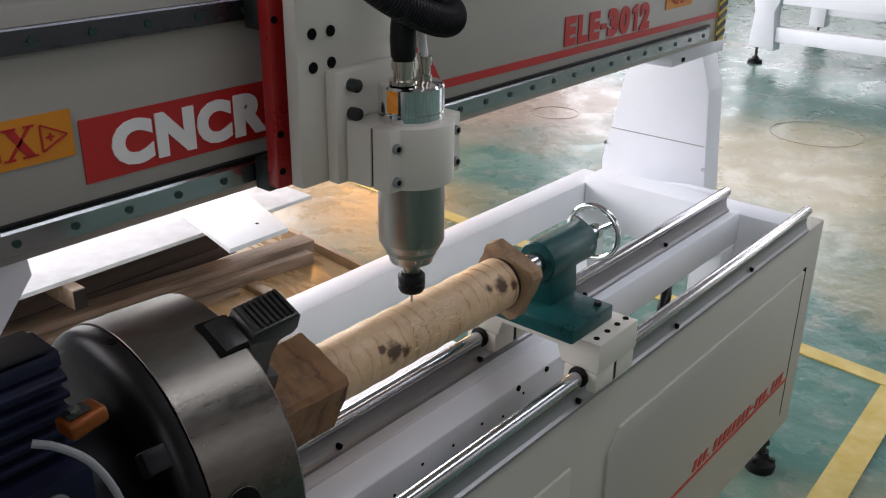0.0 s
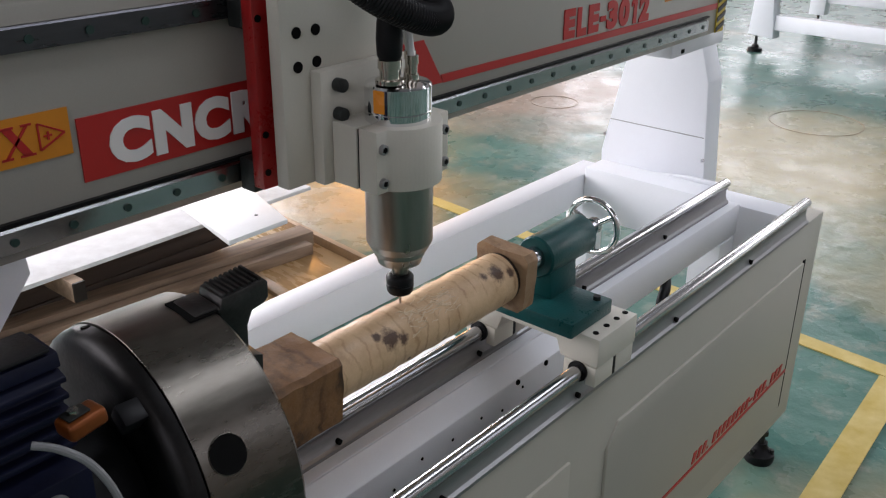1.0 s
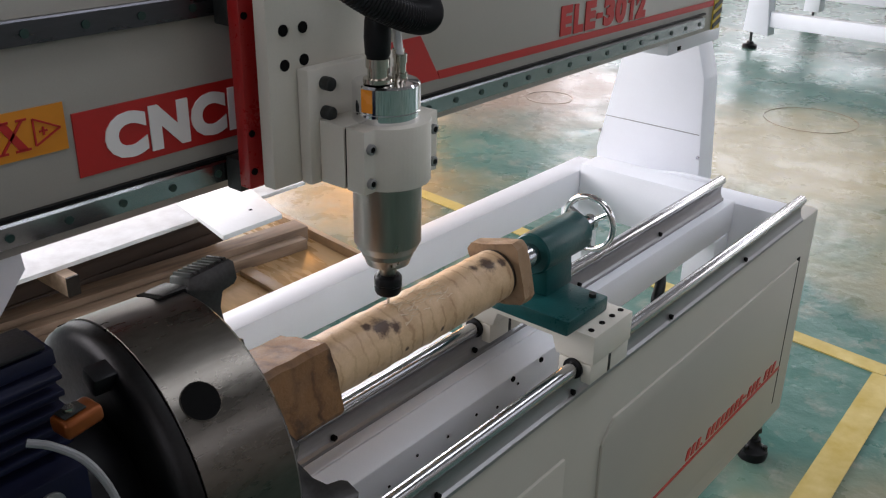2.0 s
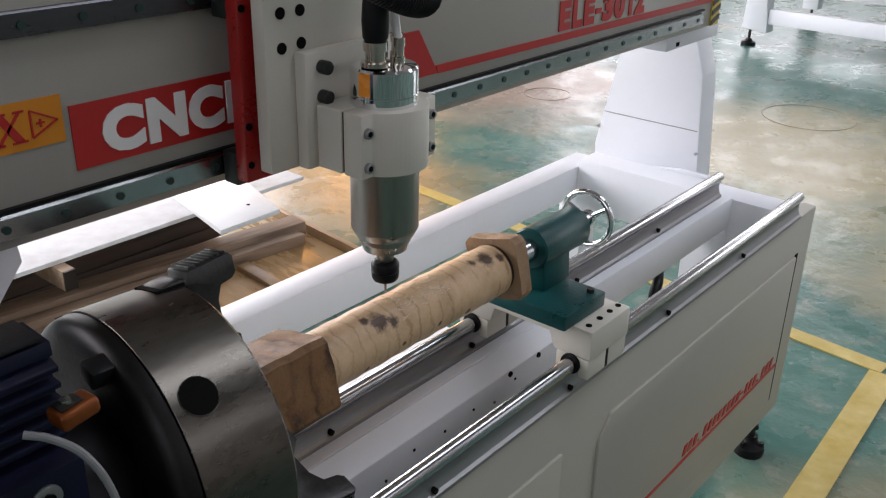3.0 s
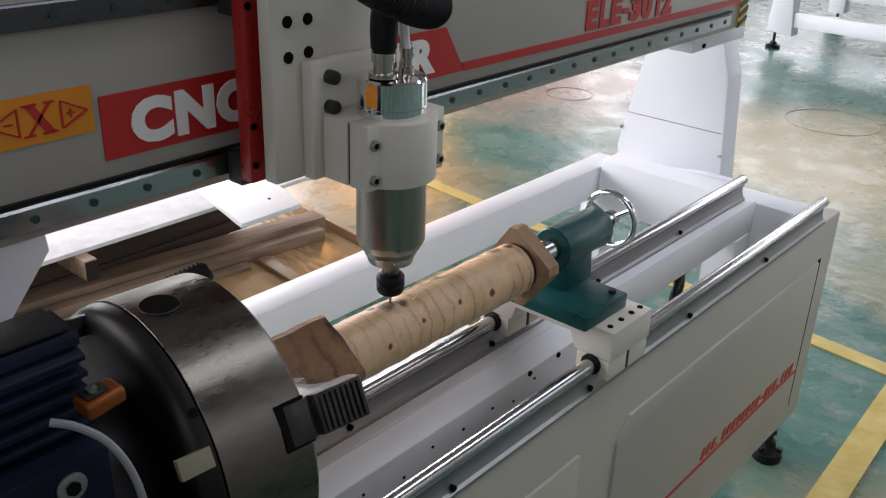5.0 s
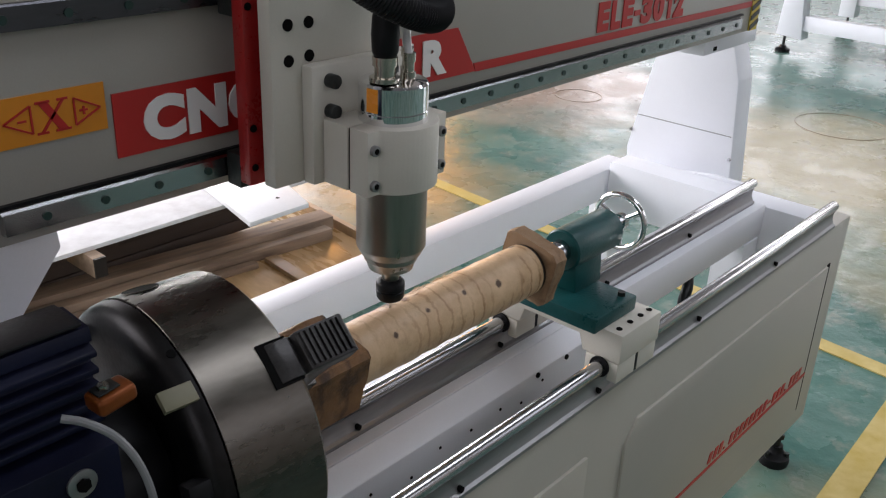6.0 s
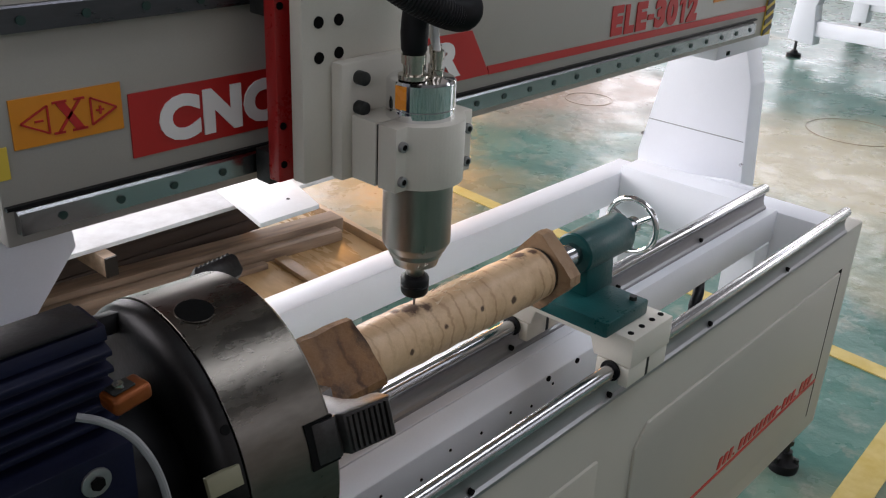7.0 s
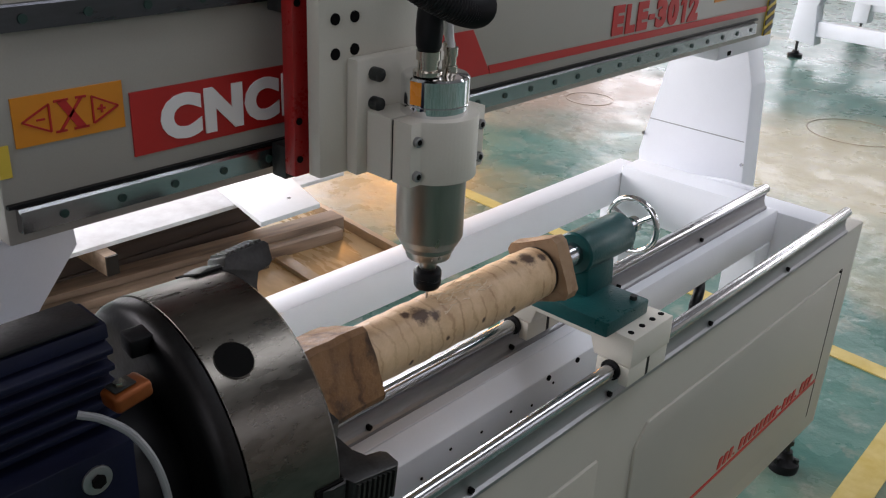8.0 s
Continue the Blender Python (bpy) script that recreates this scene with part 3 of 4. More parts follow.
for c, x0, x1, z0, z1 in (("E", 0.820, 0.853, 1.070, 1.118), ("L", 0.860, 0.889, 1.069, 1.117), ("E", 0.895, 0.928, 1.069, 1.117), ("-", 0.932, 0.951, 1.084, 1.093), ("3", 0.955, 0.990, 1.067, 1.116), ("0", 0.995, 1.031, 1.066, 1.115), ("2", 1.068, 1.104, 1.065, 1.114)):
    lettering("red_letter", c, RED_VINYL, beam, x0, x1, z0, z1, 0.0096)
part("red_letter", prism(bmesh.new(), [(1.047, 1.066), (1.058, 1.066), (1.058, 1.114), (1.050, 1.114), (1.039, 1.105), (1.039, 1.097), (1.047, 1.102)], 0.0080, 0.0096, "Y"), RED_VINYL, beam)


def axis_sticker(x0):
    s = part("axis_sticker", box(bmesh.new(), x0, x0 + 0.108, 0.0082, 0.0098, 1.090, 1.136), ORANGE_VINYL, beam, "orange axis sticker with red X and arrows")
    bx = bmesh.new()
    for o in ([(0.0415, 1.127), (0.0505, 1.127), (0.0685, 1.099), (0.0595, 1.099)], [(0.0640, 1.127), (0.0675, 1.127), (0.0450, 1.099), (0.0415, 1.099)],
              [(0.039, 1.1285), (0.053, 1.1285), (0.053, 1.1262), (0.039, 1.1262)], [(0.060, 1.1285), (0.0705, 1.1285), (0.0705, 1.1262), (0.060, 1.1262)],
              [(0.038, 1.0998), (0.049, 1.0998), (0.049, 1.0975), (0.038, 1.0975)], [(0.056, 1.0998), (0.071, 1.0998), (0.071, 1.0975), (0.056, 1.0975)]):
        prism(bx, [(x0 + u, w) for u, w in o], 0.0072, 0.0080, "Y")
    part("letter", bx, RED_VINYL, s)
    for a, b, sign in ((x0 + 0.034, x0 + 0.008, "-"), (x0 + 0.076, x0 + 0.102, "+")):
        tri = bmesh.new()
        c = [(a, 1.126), (a, 1.100), (b, 1.113)]
        for p, q in zip(c, c[1:] + c[:1]):
            p, q = Vector(p), Vector(q)
            n = (q - p).normalized().orthogonal() * 0.0009
            prism(tri, [tuple(p + n), tuple(q + n), tuple(q - n), tuple(p - n)], 0.0070, 0.0080, "Y")
        m = a + (b - a) * 0.34
        prism(tri, [(m - 0.004, 1.112), (m + 0.004, 1.112), (m + 0.004, 1.114), (m - 0.004, 1.114)], 0.0070, 0.0080, "Y")
        if sign == "+":
            prism(tri, [(m - 0.001, 1.109), (m + 0.001, 1.109), (m + 0.001, 1.117), (m - 0.001, 1.117)], 0.0066, 0.0076, "Y")
        part("arrow", tri, RED_VINYL, s)


axis_sticker(-0.151)
axis_sticker(1.165)
part("yellow_sticker", box(bmesh.new(), -0.1695, -0.158, 0.0082, 0.0098, 1.065, 1.095), YELLOW_VINYL, beam)

# ---- the router: carriage and spindle, as they stand at the start ----
SX, SY = 0.277, -0.143
carriage = part("carriage_plate", box(bmesh.new(), 0.162, 0.345, -0.046, -0.028, 1.012, 1.30, 0.002), RED, router, "red painted carriage plate")
for z in (1.023, 1.206):
    for x in (0.163, 0.285):
        part("bearing_block", box(bmesh.new(), x, x + 0.07, -0.0275, -0.0035, z - 0.019, z + 0.019, 0.002), DARK_STEEL, carriage)
for z in (1.032, 1.075, 1.2):
    part("bolt", rod(bmesh.new(), (0.1685, -0.0455, z), (0.1685, -0.0475, z), 0.004, segs=12), HOLE, carriage)
part("guide_plate", box(bmesh.new(), 0.185, 0.345, -0.058, -0.0465, 1.03, 1.30, 0.001), DARK_STEEL, carriage)

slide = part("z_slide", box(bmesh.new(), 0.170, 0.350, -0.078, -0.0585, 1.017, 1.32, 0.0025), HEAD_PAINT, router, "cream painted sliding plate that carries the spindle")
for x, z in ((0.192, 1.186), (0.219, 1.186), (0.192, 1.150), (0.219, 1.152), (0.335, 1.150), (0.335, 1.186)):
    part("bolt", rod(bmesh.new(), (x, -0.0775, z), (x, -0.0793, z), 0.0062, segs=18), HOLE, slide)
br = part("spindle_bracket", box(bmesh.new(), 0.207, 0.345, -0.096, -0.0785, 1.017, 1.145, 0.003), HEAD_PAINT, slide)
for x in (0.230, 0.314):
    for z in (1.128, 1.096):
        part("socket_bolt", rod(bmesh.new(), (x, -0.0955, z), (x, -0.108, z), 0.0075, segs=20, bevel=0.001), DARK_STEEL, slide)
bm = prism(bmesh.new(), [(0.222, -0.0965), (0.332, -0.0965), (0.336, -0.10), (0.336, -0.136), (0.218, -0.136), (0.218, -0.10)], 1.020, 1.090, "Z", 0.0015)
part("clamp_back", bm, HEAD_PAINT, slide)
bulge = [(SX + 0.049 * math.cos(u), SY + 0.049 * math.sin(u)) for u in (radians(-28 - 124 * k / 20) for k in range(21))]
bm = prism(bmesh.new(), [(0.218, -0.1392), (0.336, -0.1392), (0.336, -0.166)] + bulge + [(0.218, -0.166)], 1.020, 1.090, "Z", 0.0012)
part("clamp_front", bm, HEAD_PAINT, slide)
part("clamp_gap", box(bmesh.new(), 0.2200, 0.3340, -0.1391, -0.1361, 1.022, 1.088), HOLE, slide, "dark joint between the clamp halves")
for x in (0.2265, 0.3275):
    for z in (1.070, 1.032):
        part("clamp_screw", rod(bmesh.new(), (x, -0.162, z), (x, -0.1705, z), 0.0058, segs=18, bevel=0.0008), ALU, slide)
        part("screw_socket", rod(bmesh.new(), (x, -0.1703, z), (x, -0.1709, z), 0.0034, segs=6), HOLE, slide)
bm = lathe(bmesh.new(), [(0.9155, 0.020), (0.9165, 0.0255), (0.926, 0.0285), (0.9275, 0.0300), (0.9340, 0.0305), (0.9345, 0.0335), (0.9435, 0.0382), (0.9450, 0.0388), (1.015, 0.0388), (1.0165, 0.0392), (1.021, 0.0392)], 72, "Z")
part("spindle_body", bm, BRUSHED, slide, "brushed stainless steel spindle body", pose(SX, SY, 0))
bm = lathe(bmesh.new(), [(1.0885, 0.0372), (1.100, 0.0372), (1.1008, 0.0366), (1.1016, 0.0372), (1.128, 0.0372), (1.1305, 0.035), (1.132, 0.022), (1.133, 0.02)], 72, "Z")
part("spindle_cap", bm, CHROME, slide, "polished chrome spindle cap", pose(SX, SY, 0))
# orange reflection in the chrome, put in as a thin coloured patch
bm = bmesh.new()
arc = [radians(189 + (k - 4) * 2.6) for k in range(9)]
prism(bm, [(0.0374 * math.cos(u), 0.0374 * math.sin(u)) for u in arc] + [(0.0380 * math.cos(u), 0.0380 * math.sin(u)) for u in reversed(arc)], 1.103, 1.1275, "Z")
part("cap_glint", bm, CAP_GLINT, slide, "orange reflection on the chrome cap, painted as a patch", pose(SX, SY, 0))
bm = lathe(bmesh.new(), [(0.900, 0.0095), (0.906, 0.0105), (0.909, 0.0115), (0.912, 0.0125), (0.9154, 0.0125)], 36, "Z")
part("spindle_nose", bm, BRUSHED, slide, at=pose(SX, SY, 0))
bm = lathe(bmesh.new(), [(0.8745, 0.010), (0.8755, 0.0140), (0.879, 0.0160), (0.8865, 0.0165), (0.8872, 0.0155), (0.8885, 0.0155), (0.8892, 0.0165), (0.896, 0.0165), (0.8985, 0.0150), (0.9005, 0.0115)], 40, "Z")
part("collet_nut", bm, BLACK, slide, "black collet nut", pose(SX, SY, 0))
part("cutter_bit", rod(bmesh.new(), (SX, SY, 0.858), (SX, SY, 0.876), 0.0012, 0.0022, 12), STEEL, slide)
bm = lathe(bmesh.new(), [(1.1325, 0.016), (1.137, 0.016), (1.1375, 0.011), (1.148, 0.011), (1.1485, 0.013), (1.158, 0.013), (1.159, 0.010)], 24, "Z")
part("cable_gland", bm, BRASS, slide, "nickel cable gland", pose(SX - 0.017, SY - 0.004, 0))
for dx, dy in ((0.008, -0.014), (0.024, 0.004)):
    bm = lathe(bmesh.new(), [(1.1325, 0.007), (1.140, 0.007), (1.1405, 0.0055), (1.150, 0.0055), (1.1505, 0.0068), (1.160, 0.0068)], 16, "Z")
    part("water_fitting", bm, BRASS, slide, "nickel water fitting", pose(SX + dx, SY + dy, 0))
    x, y = SX + dx, SY + dy
    part("water_tube", hose(bmesh.new(), [(x, y, 1.155), (x + 0.001, y + 0.004, 1.17), (x + 0.010, y + 0.016, 1.19), (x + 0.012, y + 0.03, 1.23), (x, y + 0.04, 1.30)], 0.0042, 12), TUBING, slide, "milky clear water tube")
x, y = SX - 0.017, SY - 0.004
part("power_plug", lathe(bmesh.new(), [(1.1585, 0.0115), (1.162, 0.0135), (1.180, 0.0145), (1.196, 0.0135), (1.205, 0.012)], 24, "Z"), BLACK, slide, "black power plug", pose(x, y, 0))
part("cable_hose", hose(bmesh.new(), [(0.135, -0.140, 1.300), (0.175, -0.155, 1.262), (0.215, -0.172, 1.230), (0.258, -0.184, 1.208), (0.295, -0.180, 1.199), (0.322, -0.160, 1.204), (0.326, -0.130, 1.222), (0.305, -0.108, 1.26), (0.295, -0.10, 1.32)], 0.0165, 20, 0.035, 26), BLACK, slide, "thick black corrugated cable hose")

# ---- the lathe: chuck ----
chuck = thing("lathe_chuck", "large oily grey steel three-jaw chuck on the turning axis", "chuck", pose(0, YA, ZA))
X0, X1, RC = -0.020, -0.112, 0.149
bm = lathe(bmesh.new(), [(X1, 0.10), (X1, RC - 0.0004), (X1 + 0.0004, RC), (X0 - 0.004, RC), (X0, RC - 0.004), (X0, 0.02)], 128)
body = part("chuck_body", bm, CHUCK_STEEL, chuck, "turned steel chuck body with oily stains")
bm = lathe(bmesh.new(), [(-0.136, 0.05), (-0.136, 0.118), (-0.1355, 0.128), (-0.1338, 0.1355), (-0.1308, 0.1410), (-0.1265, 0.1450), (-0.1218, 0.1470), (-0.1138, 0.1480), (-0.1135, RC - 0.004), (X1, RC - 0.004)], 128)
part("back_flange", bm, FLANGE_STEEL, chuck, "dull turned back flange")
for i in range(3):
    m = pose(0, 0, 0, 120 * i)
    key = part("key_socket", rod(bmesh.new(), (-0.086, 0, RC - 0.014), (-0.086, 0, RC + 0.0010), 0.0172, segs=32), HOLE, chuck, "dark round key socket", m)
    part("socket_rim", ring(bmesh.new(), (-0.086, 0, RC + 0.0003), (0, 0, 1), 0.0175, 0.0006, 32, 8), CHUCK_STEEL, key)
    part("flange_lug", box(bmesh.new(), -0.151, -0.128, -0.011, 0.011, 0.123, 0.142, 0.003), BLACK, chuck, "black square lug", pose(0, 0, 0, 120 * i - 27))
    part("flange_bolt", rod(bmesh.new(), (-0.1180, 0, RC - 0.010), (-0.1180, 0, RC - 0.0010), 0.0045, segs=12), HOLE, chuck, at=pose(0, 0, 0, 120 * i + 45))


def jaw(at):
    """A stepped jaw: its foot runs in a slot of the body, its outer end is toothed."""
    bm = prism(bmesh.new(), [(-0.044, 0.144), (-0.044, 0.1505), (-0.034, 0.1525), (-0.020, 0.1528), (-0.0185, 0.1490), (-0.0165, 0.1490), (-0.0145, 0.1575), (0.033, 0.1630), (0.037, 0.1590), (0.037, 0.142), (0.032, 0.137), (0.018, 0.134), (0.012, 0.120), (0.012, 0.085), (0.028, 0.080), (0.028, 0.052), (-0.018, 0.052), (-0.018, 0.144)], -0.019, 0.019, "Y", 0.0012)
    j = part("jaw", bm, JAW_STEEL, chuck, "blackened stepped chuck jaw with scroll teeth", at)
    t = bmesh.new()
    for i in range(8):
        x = -0.012 + 0.0056 * i
        r = 0.1570 + 0.117 * (x + 0.016)
        prism(t, [(x, r), (x + 0.0038, r + 0.0004), (x + 0.0032, r + 0.0034), (x + 0.0007, r + 0.0031)], -0.0165, 0.0165, "Y")
    part("jaw_teeth", t, JAW_STEEL, j)
    part("jaw_slot", box(bmesh.new(), -0.051, -0.021, -0.0215, 0.0215, 0.138, RC + 0.0008), HOLE, j, "dark slot in the rim")
    return j


for i in range(3):
    jaw(pose(0, 0, 0, 62.5 + 120 * i))
part("tag", box(bmesh.new(), -0.148, -0.117, -0.009, 0.009, RC - 0.006, RC + 0.001, 0.0008), TAG, chuck, "small beige tag", pose(0, 0, 0, 60))

# ---- the workpiece ----
work = thing("wooden_workpiece", "turned softwood column with square sawn ends held between chuck and tailstock", "workpiece", pose(0, YA, ZA))
HS, TILT = 0.043, 33


def squared(bm, x0, x1, half, cut):
    o = []
    for i in range(4):
        u = math.pi / 2 * i
        for s, w in ((half, -(half - cut)), (half, half - cut)):
            o.append((s * math.cos(u) - w * math.sin(u), s * math.sin(u) + w * math.cos(u)))
    prism(bm, o, x0, x1, "X")
    bmesh.ops.subdivide_edges(bm, edges=list(bm.edges), cuts=7, use_grid_fill=True)
    for v in bm.verts:
        v.co += 0.0035 * (noise.noise_vector(v.co * 38) * 0.6 + noise.noise_vector(v.co * 110) * 0.25)
    return bm


part("square_end", squared(bmesh.new(), -0.019, 0.115, HS, 0.006), WOOD_RAW, work, "dark rough sawn square end", pose(0, 0, 0, TILT))


def shavings():
    """Splintered slivers that lie matted on the freshly carved stretch."""
    rnd = random.Random(11)
    for i in range(70):
        bm = bmesh.new()
        n, long, wide, lift = 6, rnd.uniform(0.006, 0.020), rnd.uniform(0.0008, 0.0022), rnd.uniform(0.0, 0.0030)
        rows = []
        for q in range(n):
            f = q / (n - 1)
            for w in (-wide / 2, wide / 2):
                for d in (0.0, 0.0004):
                    rows.append(bm.verts.new(((f - 0.5) * long, w * (1 - 0.7 * f) + 0.0008 * math.sin(5 * f + i), d + lift * f * f)))
        for q in range(n - 1):
            a, b = rows[4 * q:4 * q + 4], rows[4 * q + 4:4 * q + 8]
            for e, f in ((0, 1), (1, 3), (3, 2), (2, 0)):
                bm.faces.new((a[e], a[f], b[f], b[e]))
        bmesh.ops.recalc_face_normals(bm, faces=bm.faces)
        x, ang = rnd.uniform(0.238, 0.325), rnd.gauss(-24, 13)
        at = pose(x, 0, 0, ang) @ pose(0, 0, 0.0367) @ pose(0, 0, 0, 0, 0, rnd.gauss(0, 24) + rnd.choice((0, 180)))
        part("shaving", bm, SHAVING, work, "pale splintered wood shaving" if i == 0 else "", at)


shavings()
prof = [(0.113, 0.036)]
rnd = random.Random(4)
for i in range(1, 30):
    x = 0.113 + (0.449 - 0.113) * i / 30
    prof.append((x, 0.0362 + 0.0005 * math.sin(i * 1.7) + rnd.uniform(-0.0003, 0.0003)))
part("turned_shaft", lathe(bmesh.new(), prof + [(0.449, 0.0358)], 64), WOOD, work, "pale turned shaft with dark knots")
part("scorched_groove", lathe(bmesh.new(), [(0.4485, 0.0335), (0.450, 0.0348), (0.455, 0.0348), (0.4565, 0.0335)], 48), SCORCH_AND_SHADE, work, "dark scorched groove")
part("square_collar", squared(bmesh.new(), 0.456, 0.480, 0.043, 0.008), WOOD_PALE, work, "pale sawn square collar", pose(0, 0, 0, TILT))

# ---- the tailstock ----
tail = thing("tailstock", "teal enamelled tailstock with chrome handwheel on a cream bridge block", "tailstock")
bridge = prism(bmesh.new(), [(-0.268, 0.692), (-0.268, 0.738), (-0.030, 0.738), (-0.030, 0.692), (-0.092, 0.692), (-0.100, 0.716), (-0.198, 0.716), (-0.206, 0.692)], 0.528, 0.634, "X", 0.002)
part("bridge_block", bridge, HEAD_PAINT, tail, "cream painted bridge block")
for y in (-0.238, -0.060):
    for x in (0.528, 0.584):
        bm = prism(bmesh.new(), [(y - 0.028, 0.660), (y - 0.028, 0.691), (y + 0.026, 0.691), (y + 0.026, 0.660), (y + 0.011, 0.660), (y + 0.011, 0.684), (y - 0.012, 0.684), (y - 0.012, 0.660)], x, x + 0.049, "X", 0.0015)
        part("bearing_block", bm, HEAD_PAINT, tail)
    part("bearing_seal", box(bmesh.new(), 0.5775, 0.5835, y - 0.0275, y + 0.025, 0.661, 0.690), BLACK, tail)
    part("end_seal", rod(bmesh.new(), (0.524, y, 0.6785), (0.5278, y, 0.6785), 0.0155, segs=28), BLACK, tail)
for x in (0.543, 0.572, 0.600, 0.624):
    for y in (-0.2525, -0.045):
        part("bolt", rod(bmesh.new(), (x, y, 0.737), (x, y, 0.7392), 0.0045, segs=12), HOLE, tail)
bm = box(bmesh.new(), 0.502, 0.610, -0.238, -0.062, 0.7385, 0.762, 0.003)
part("tail_base", bm, TEAL, tail, "teal cast base")
for x, y in ((0.592, -0.222), (0.592, -0.078), (0.520, -0.078)):
    part("bolt", rod(bmesh.new(), (x, y, 0.761), (x, y, 0.768), 0.006, segs=6), DARK_STEEL, tail)
bm = bmesh.new()
prism(bm, [(YA - 0.027, 0.7615), (YA + 0.027, 0.7615), (YA + 0.024, 0.80), (YA + 0.022, 0.83), (YA - 0.022, 0.83), (YA - 0.024, 0.80)], 0.546, 0.614, "X", 0.003)
part("tail_column", bm, TEAL, tail, "teal cast column")
bm = lathe(bmesh.new(), [(0.540, 0.017), (0.540, 0.0285), (0.543, 0.031), (0.655, 0.031), (0.660, 0.028), (0.660, 0.012)], 48)
part("tail_barrel", bm, TEAL, tail, "teal cast barrel", pose(0, YA, ZA))
bm = lathe(bmesh.new(), [(0.476, 0.004), (0.481, 0.012), (0.488, 0.0168), (0.545, 0.0168)], 32)
part("quill", bm, STEEL, tail, "bright steel quill", pose(0, YA, ZA))
wheel = part("handwheel", ring(bmesh.new(), (0.696, YA, ZA), (1, 0, 0), 0.0425, 0.0048), CHROME, tail, "chrome handwheel rim")
part("hub", lathe(bmesh.new(), [(0.660, 0.009), (0.690, 0.009), (0.690, 0.013), (0.702, 0.013), (0.704, 0.008)], 24), CHROME, wheel, at=pose(0, YA, ZA))
for i in range(3):
    u = radians(25 + 120 * i)
    part("spoke", rod(bmesh.new(), (0.696, YA + 0.01 * math.cos(u), ZA + 0.01 * math.sin(u)), (0.696, YA + 0.0405 * math.cos(u), ZA + 0.0405 * math.sin(u)), 0.004, segs=14), CHROME, wheel)

# ---- the drive ----
drive = thing("drive_motor", "navy blue ribbed motor and gearbox behind the chuck", "motor")
OUT = [(-0.165, 1.017), (-0.204, 1.015), (-0.206, 1.003), (-0.199, 1.0)]
for k in range(5):
    z = 0.996 - 0.0145 * k
    OUT += [(-0.211, z), (-0.211, z - 0.005), (-0.200, z - 0.0065), (-0.200, z - 0.0135)]
OUT += [(-0.198, 0.924), (-0.226, 0.920), (-0.226, 0.62), (-0.09, 0.62), (-0.09, 0.97), (-0.13, 1.0)]
part("motor_housing", prism(bmesh.new(), OUT, -0.60, -0.192, "X", 0.0012), BLUE, drive, "navy ribbed motor housing")
part("terminal_cover", box(bmesh.new(), -0.60, -0.198, -0.2055, -0.163, 1.0175, 1.021, 0.0015), BLACK, drive, "black terminal cover")
# added black disc where only shade lies behind the flange
part("shade_boss", lathe(bmesh.new(), [(-0.1915, 0.085), (-0.160, 0.085), (-0.1365, 0.075)], 48), BLACK, drive, "added black boss standing for shade behind the chuck", pose(0, YA, ZA))
part("headstock_foot", box(bmesh.new(), -0.40, -0.145, -0.25, -0.03, 0.64, 0.715, 0.004), BLUE, drive, "navy headstock foot")
sensor = part("sensor_bracket", box(bmesh.new(), -0.017, 0.016, -0.0115, 0.0115, -0.0075, 0.0075, 0.004, 3), ORANGE, drive, "orange sensor bracket", pose(-0.199, -0.2385, 0.972, 0, -6, 4))
part("bracket_cap", box(bmesh.new(), -0.013, 0.006, -0.006, 0.008, 0.0077, 0.0098, 0.001), DARK_STEEL, sensor)
part("sensor", rod(bmesh.new(), (-0.005, 0.0, 0.0099), (-0.005, 0.0, 0.0135), 0.0045, segs=6), BRASS, sensor)
washer = part("washer", rod(bmesh.new(), (-0.226, -0.2255, 0.898), (-0.226, -0.2285, 0.898), 0.0125, segs=28, bevel=0.0008), ALU, drive, "zinc washer and hex bolt")
part("bolt_head", rod(bmesh.new(), (-0.226, -0.228, 0.898), (-0.226, -0.2315, 0.898), 0.006, segs=6), HOLE, washer)
part("sensor_cable", hose(bmesh.new(), [(-0.240, -0.240, 0.972), (-0.226, -0.250, 0.966), (-0.210, -0.262, 0.950), (-0.199, -0.272, 0.921), (-0.194, -0.277, 0.880), (-0.19, -0.28, 0.80), (-0.19, -0.27, 0.72)], 0.0032, 10), CABLE, drive, "grey sensor cable")

# ---- cable under the bed ----
part("black_cable", hose(bmesh.new(), [(1.17, -0.050, 0.557), (1.135, -0.072, 0.550), (1.095, -0.092, 0.545), (1.068, -0.100, 0.528), (1.072, -0.102, 0.495), (1.055, -0.100, 0.455), (1.02, -0.09, 0.41)], 0.011, 12), BLACK, router, "black cable hanging below the bed")

# ---- timber and boards on the floor behind the machine ----
def plank(name, x0, x1, y0, y1, z0, z1, parent, mat=None):
    return part(name, box(bmesh.new(), x0, x1, y0, y1, z0, z1, 0.002), mat or PINE, parent)


CRATE_AT = pose(1.60, 1.56, 0, 0, 0, -6.5)
crate = thing("wooden_crate", "shallow open pine crate with plywood floor on the workshop floor", "crate", CRATE_AT)
plank("crate_floor", -2.1, -0.012, -0.46, 0.20, 0.018, 0.030, crate, PLY)
plank("crate_side", -2.1, 0.012, -0.485, -0.461, 0.0, 0.062, crate, PINE_FRESH)
plank("crate_end", -0.0115, 0.012, -0.46, 0.20, 0.0, 0.062, crate, PINE_FRESH)
for x in (-0.36, -0.86, -1.36):
    plank("crate_batten", x, x + 0.045, -0.46, -0.165, 0.0305, 0.046, crate, PINE_FRESH)
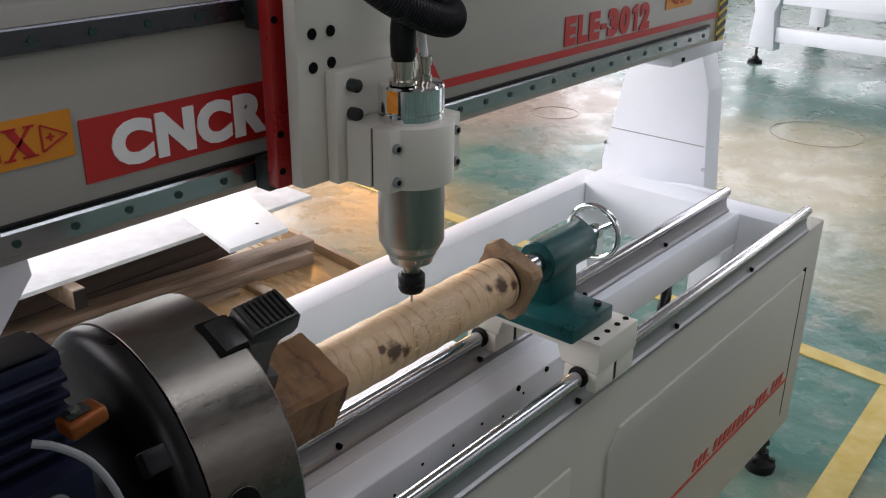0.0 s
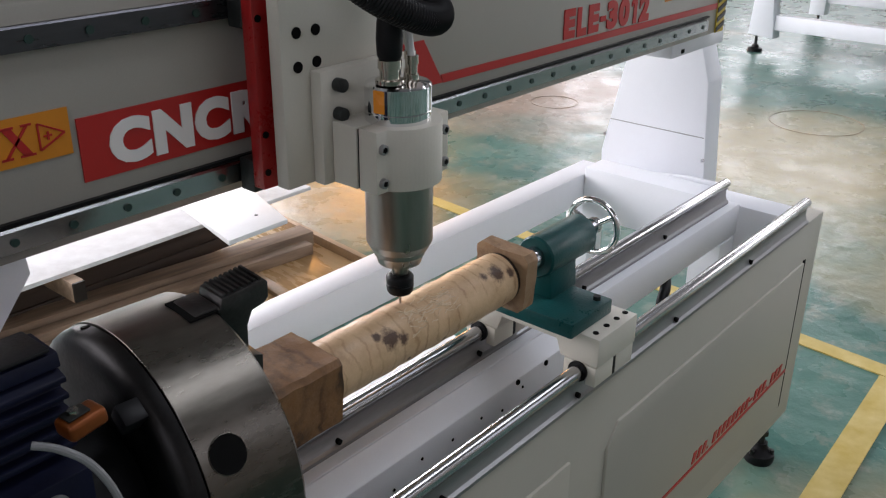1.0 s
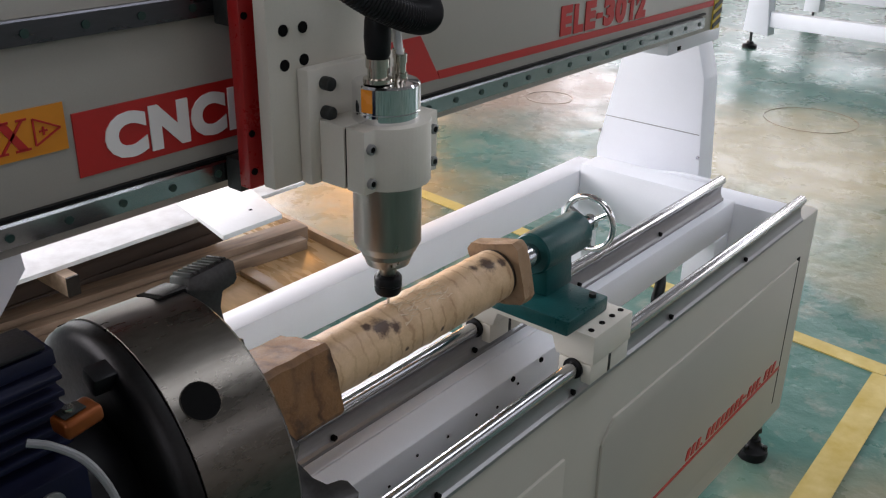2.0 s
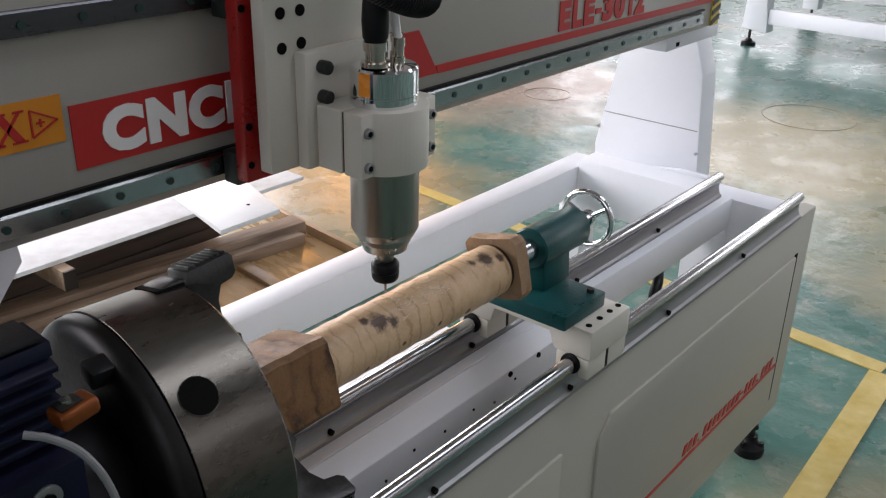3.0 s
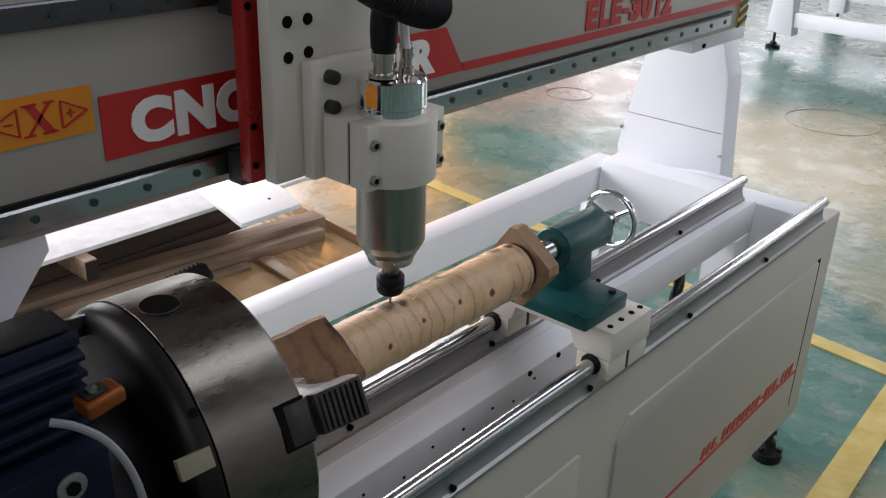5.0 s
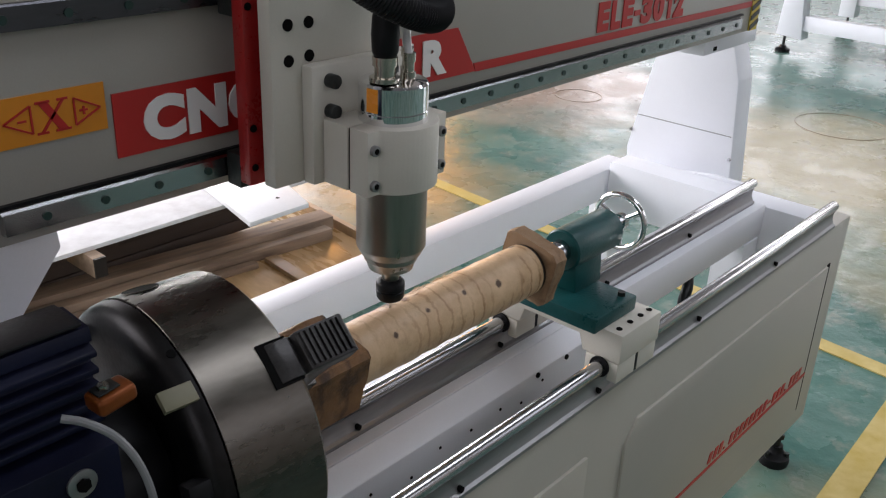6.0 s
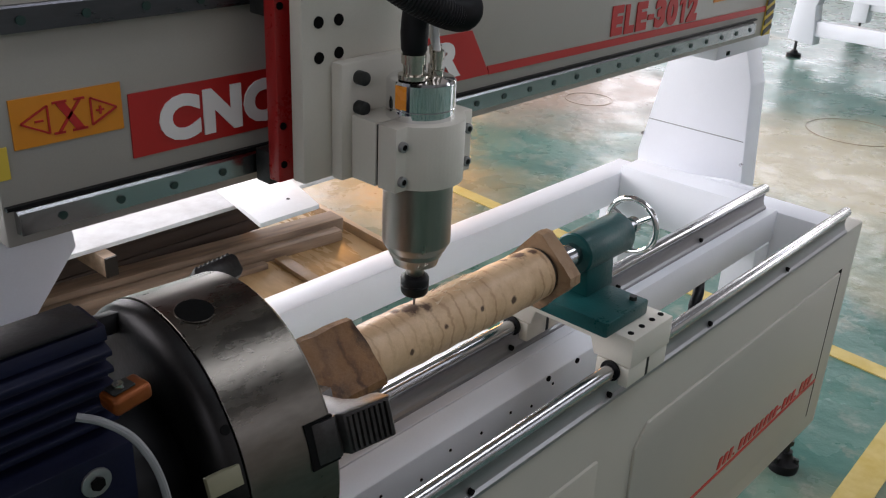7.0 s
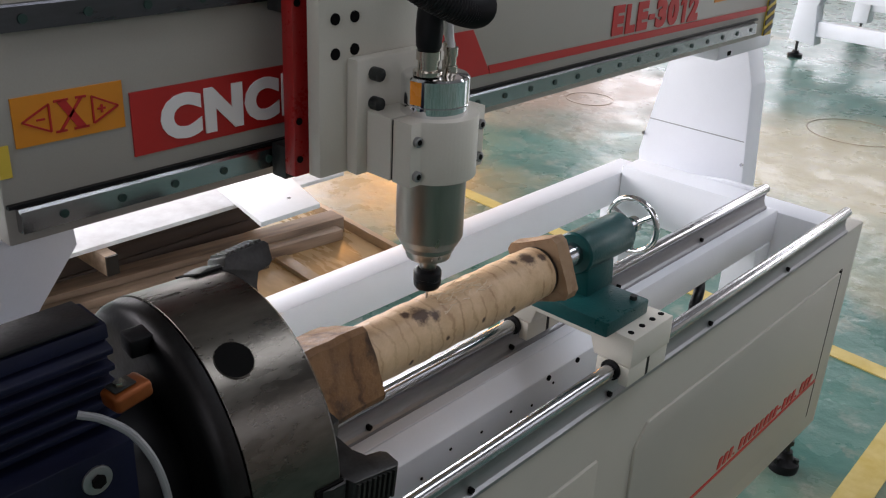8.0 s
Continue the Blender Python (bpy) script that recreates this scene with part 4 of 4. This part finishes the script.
for y0, y1, z1, x0, x1 in ((-0.092, -0.012, 0.086, -2.0, -0.030), (-0.150, -0.104, 0.070, -2.1, -0.075), (-0.196, -0.163, 0.050, -1.9, -0.40)):
    p = plank("timber_batten", x0, x1, y0, y1, 0.0308, z1, None)
    p.matrix_basis = CRATE_AT
    tagged(p, "long rough grey-brown pine batten lying in the crate", "batten", "stacked battens")
# added stack whose dark colour stands for the shade below the white board
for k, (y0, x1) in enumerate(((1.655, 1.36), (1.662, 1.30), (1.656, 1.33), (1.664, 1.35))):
    p = plank("shade_board", -0.5, x1, y0, 1.98, 0.0505 + 0.043 * k, 0.0925 + 0.043 * k, None, SHADE_WOOD)
    tagged(p, "added board under the white board, coloured dark for its shade", "board", "dark boards")
for x in (-0.25, 0.592, 1.22):
    c = plank("spacer_block", x, x + 0.036, 1.345, 1.90, 0.2220, 0.2795, None)
    tagged(c, "wooden spacer block with shade-darkened sawn end under the white board", "spacer block", "spacer blocks")
    # thin dark plate that paints the shade on the block's end
    part("shaded_end", box(bmesh.new(), x + 0.001, x + 0.035, 1.338, 1.3448, 0.223, 0.2785), SCORCH_AND_SHADE, c, "sawn end with its shade painted on as a dark plate")
# added bearers that carry the stack, in the same shade colour
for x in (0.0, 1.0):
    b = plank("floor_bearer", x, x + 0.06, 1.78, 1.96, 0.0, 0.050, None, SHADE_WOOD)
    tagged(b, "added bearer under the stacked boards, coloured dark for shade", "bearer", "bearers")
sheet = part("white_board", box(bmesh.new(), -0.45, 1.49, 1.395, 2.02, 0.28, 0.293, 0.001), BOARD_SCUFFED)
tagged(sheet, "large scuffed white board resting on wooden blocks", "board")
off = part("white_offcut", prism(bmesh.new(), [(1.002, 1.205), (1.222, 1.205), (1.349, 1.592), (1.094, 1.592)], 0.2935, 0.3085, "Z", 0.001), BOARD)
tagged(off, "clean white laminate offcut lying on the larger board", "board")
part("hole", rod(bmesh.new(), (1.18, 1.30, 0.3080), (1.18, 1.30, 0.3090), 0.006, segs=12), HOLE, off)

# ---- unfinished machine frame further back ----
far = thing("machine_frame", "unfinished white steel machine frame standing on black levelling feet", "machine frame")
bm = prism(bmesh.new(), [(1.57, 0.10), (1.75, 0.12), (1.735, 0.36), (1.78, 0.56), (1.52, 0.56), (1.60, 0.36)], 5.90, 6.02, "X", 0.004)
part("frame_leg", bm, WHITE, far)
part("frame_leg", prism(bmesh.new(), [(-0.65, 0.10), (-0.47, 0.10), (-0.49, 0.36), (-0.45, 0.56), (-0.70, 0.56), (-0.66, 0.36)], 5.90, 6.02, "X", 0.004), WHITE, far)
part("frame_rail", box(bmesh.new(), 5.92, 6.00, -0.5, 1.58, 0.160, 0.260, 0.004), WHITE, far)
part("frame_rail", box(bmesh.new(), 7.10, 7.18, -0.5, 1.75, 0.195, 0.275, 0.004), WHITE, far)
part("frame_top", box(bmesh.new(), 5.88, 7.25, -0.75, 1.80, 0.561, 0.66, 0.006), WHITE, far)
part("frame_beam", box(bmesh.new(), 5.90, 6.00, -0.5, 1.55, 0.42, 0.56, 0.004), WHITE, far)
for y in (1.70, -0.58):
    part("frame_leg", box(bmesh.new(), 7.08, 7.20, y - 0.06, y + 0.06, 0.10, 0.56, 0.004), WHITE, far)
    for x in (5.94, 7.14):
        f = part("frame_foot", lathe(bmesh.new(), [(0, 0.05), (0.02, 0.05), (0.03, 0.025), (0.045, 0.02)], 20, "Z"), BLACK, far, at=pose(x, y, 0))
        part("stud", rod(bmesh.new(), (0, 0, 0.04), (0, 0, 0.14), 0.010, segs=10), DARK_STEEL, f)


# ---- what moves ----
TURNS = [(0.0, 79.0), (0.3, 73.5), (0.9, 62.0), (1.2, 57.5), (1.5, 49.8), (1.7, 43.6), (2.2, 42.4), (2.8, 42.7), (3.2, 43.5), (3.5, 43.4), (3.6, 41.3), (3.8, 33.9), (4.0, 27.9), (4.2, 21.2), (4.4, 19.5), (4.6, 14.8), (4.7, 11.8), (5.2, -5.6), (5.8, -21.0), (6.2, -19.2), (6.5, -9.9), (6.6, -2.1), (6.8, 3.4), (7.0, 8.4), (7.2, 10.4), (7.4, 13.6), (7.6, 19.8), (7.8, 27.5), (8.0, 33.7)]
SHIFTS = [(0.0, 0.0, 0.0), (0.5, -0.008, 0.0), (1.0, -0.019, 0.0), (1.5, -0.0278, 0.0), (2.0, -0.033, 0.0), (2.5, -0.034, 0.0), (2.8, -0.034, 0.005), (3.0, -0.0338, 0.0105), (3.1, -0.0335, 0.0105), (3.3, -0.033, 0.006), (3.5, -0.0335, 0.0), (4.0, -0.045, 0.0), (4.5, -0.0545, 0.0), (5.2, -0.068, 0.0), (6.0, -0.080, -0.002), (6.5, -0.073, 0.0), (7.0, -0.0605, 0.0), (7.5, -0.0533, 0.0), (8.0, -0.040, 0.0)]



def motions():
    walk(chuck, [(t, pose(0, YA, ZA, a, 0, -4)) for t, a in TURNS])
    walk(work, [(t, pose(0, YA, ZA, a)) for t, a in TURNS])
    walk(carriage, [(t, pose(x, 0, 0)) for t, x, z in SHIFTS])
    walk(slide, [(t, pose(x, 0, z)) for t, x, z in SHIFTS])


motions()
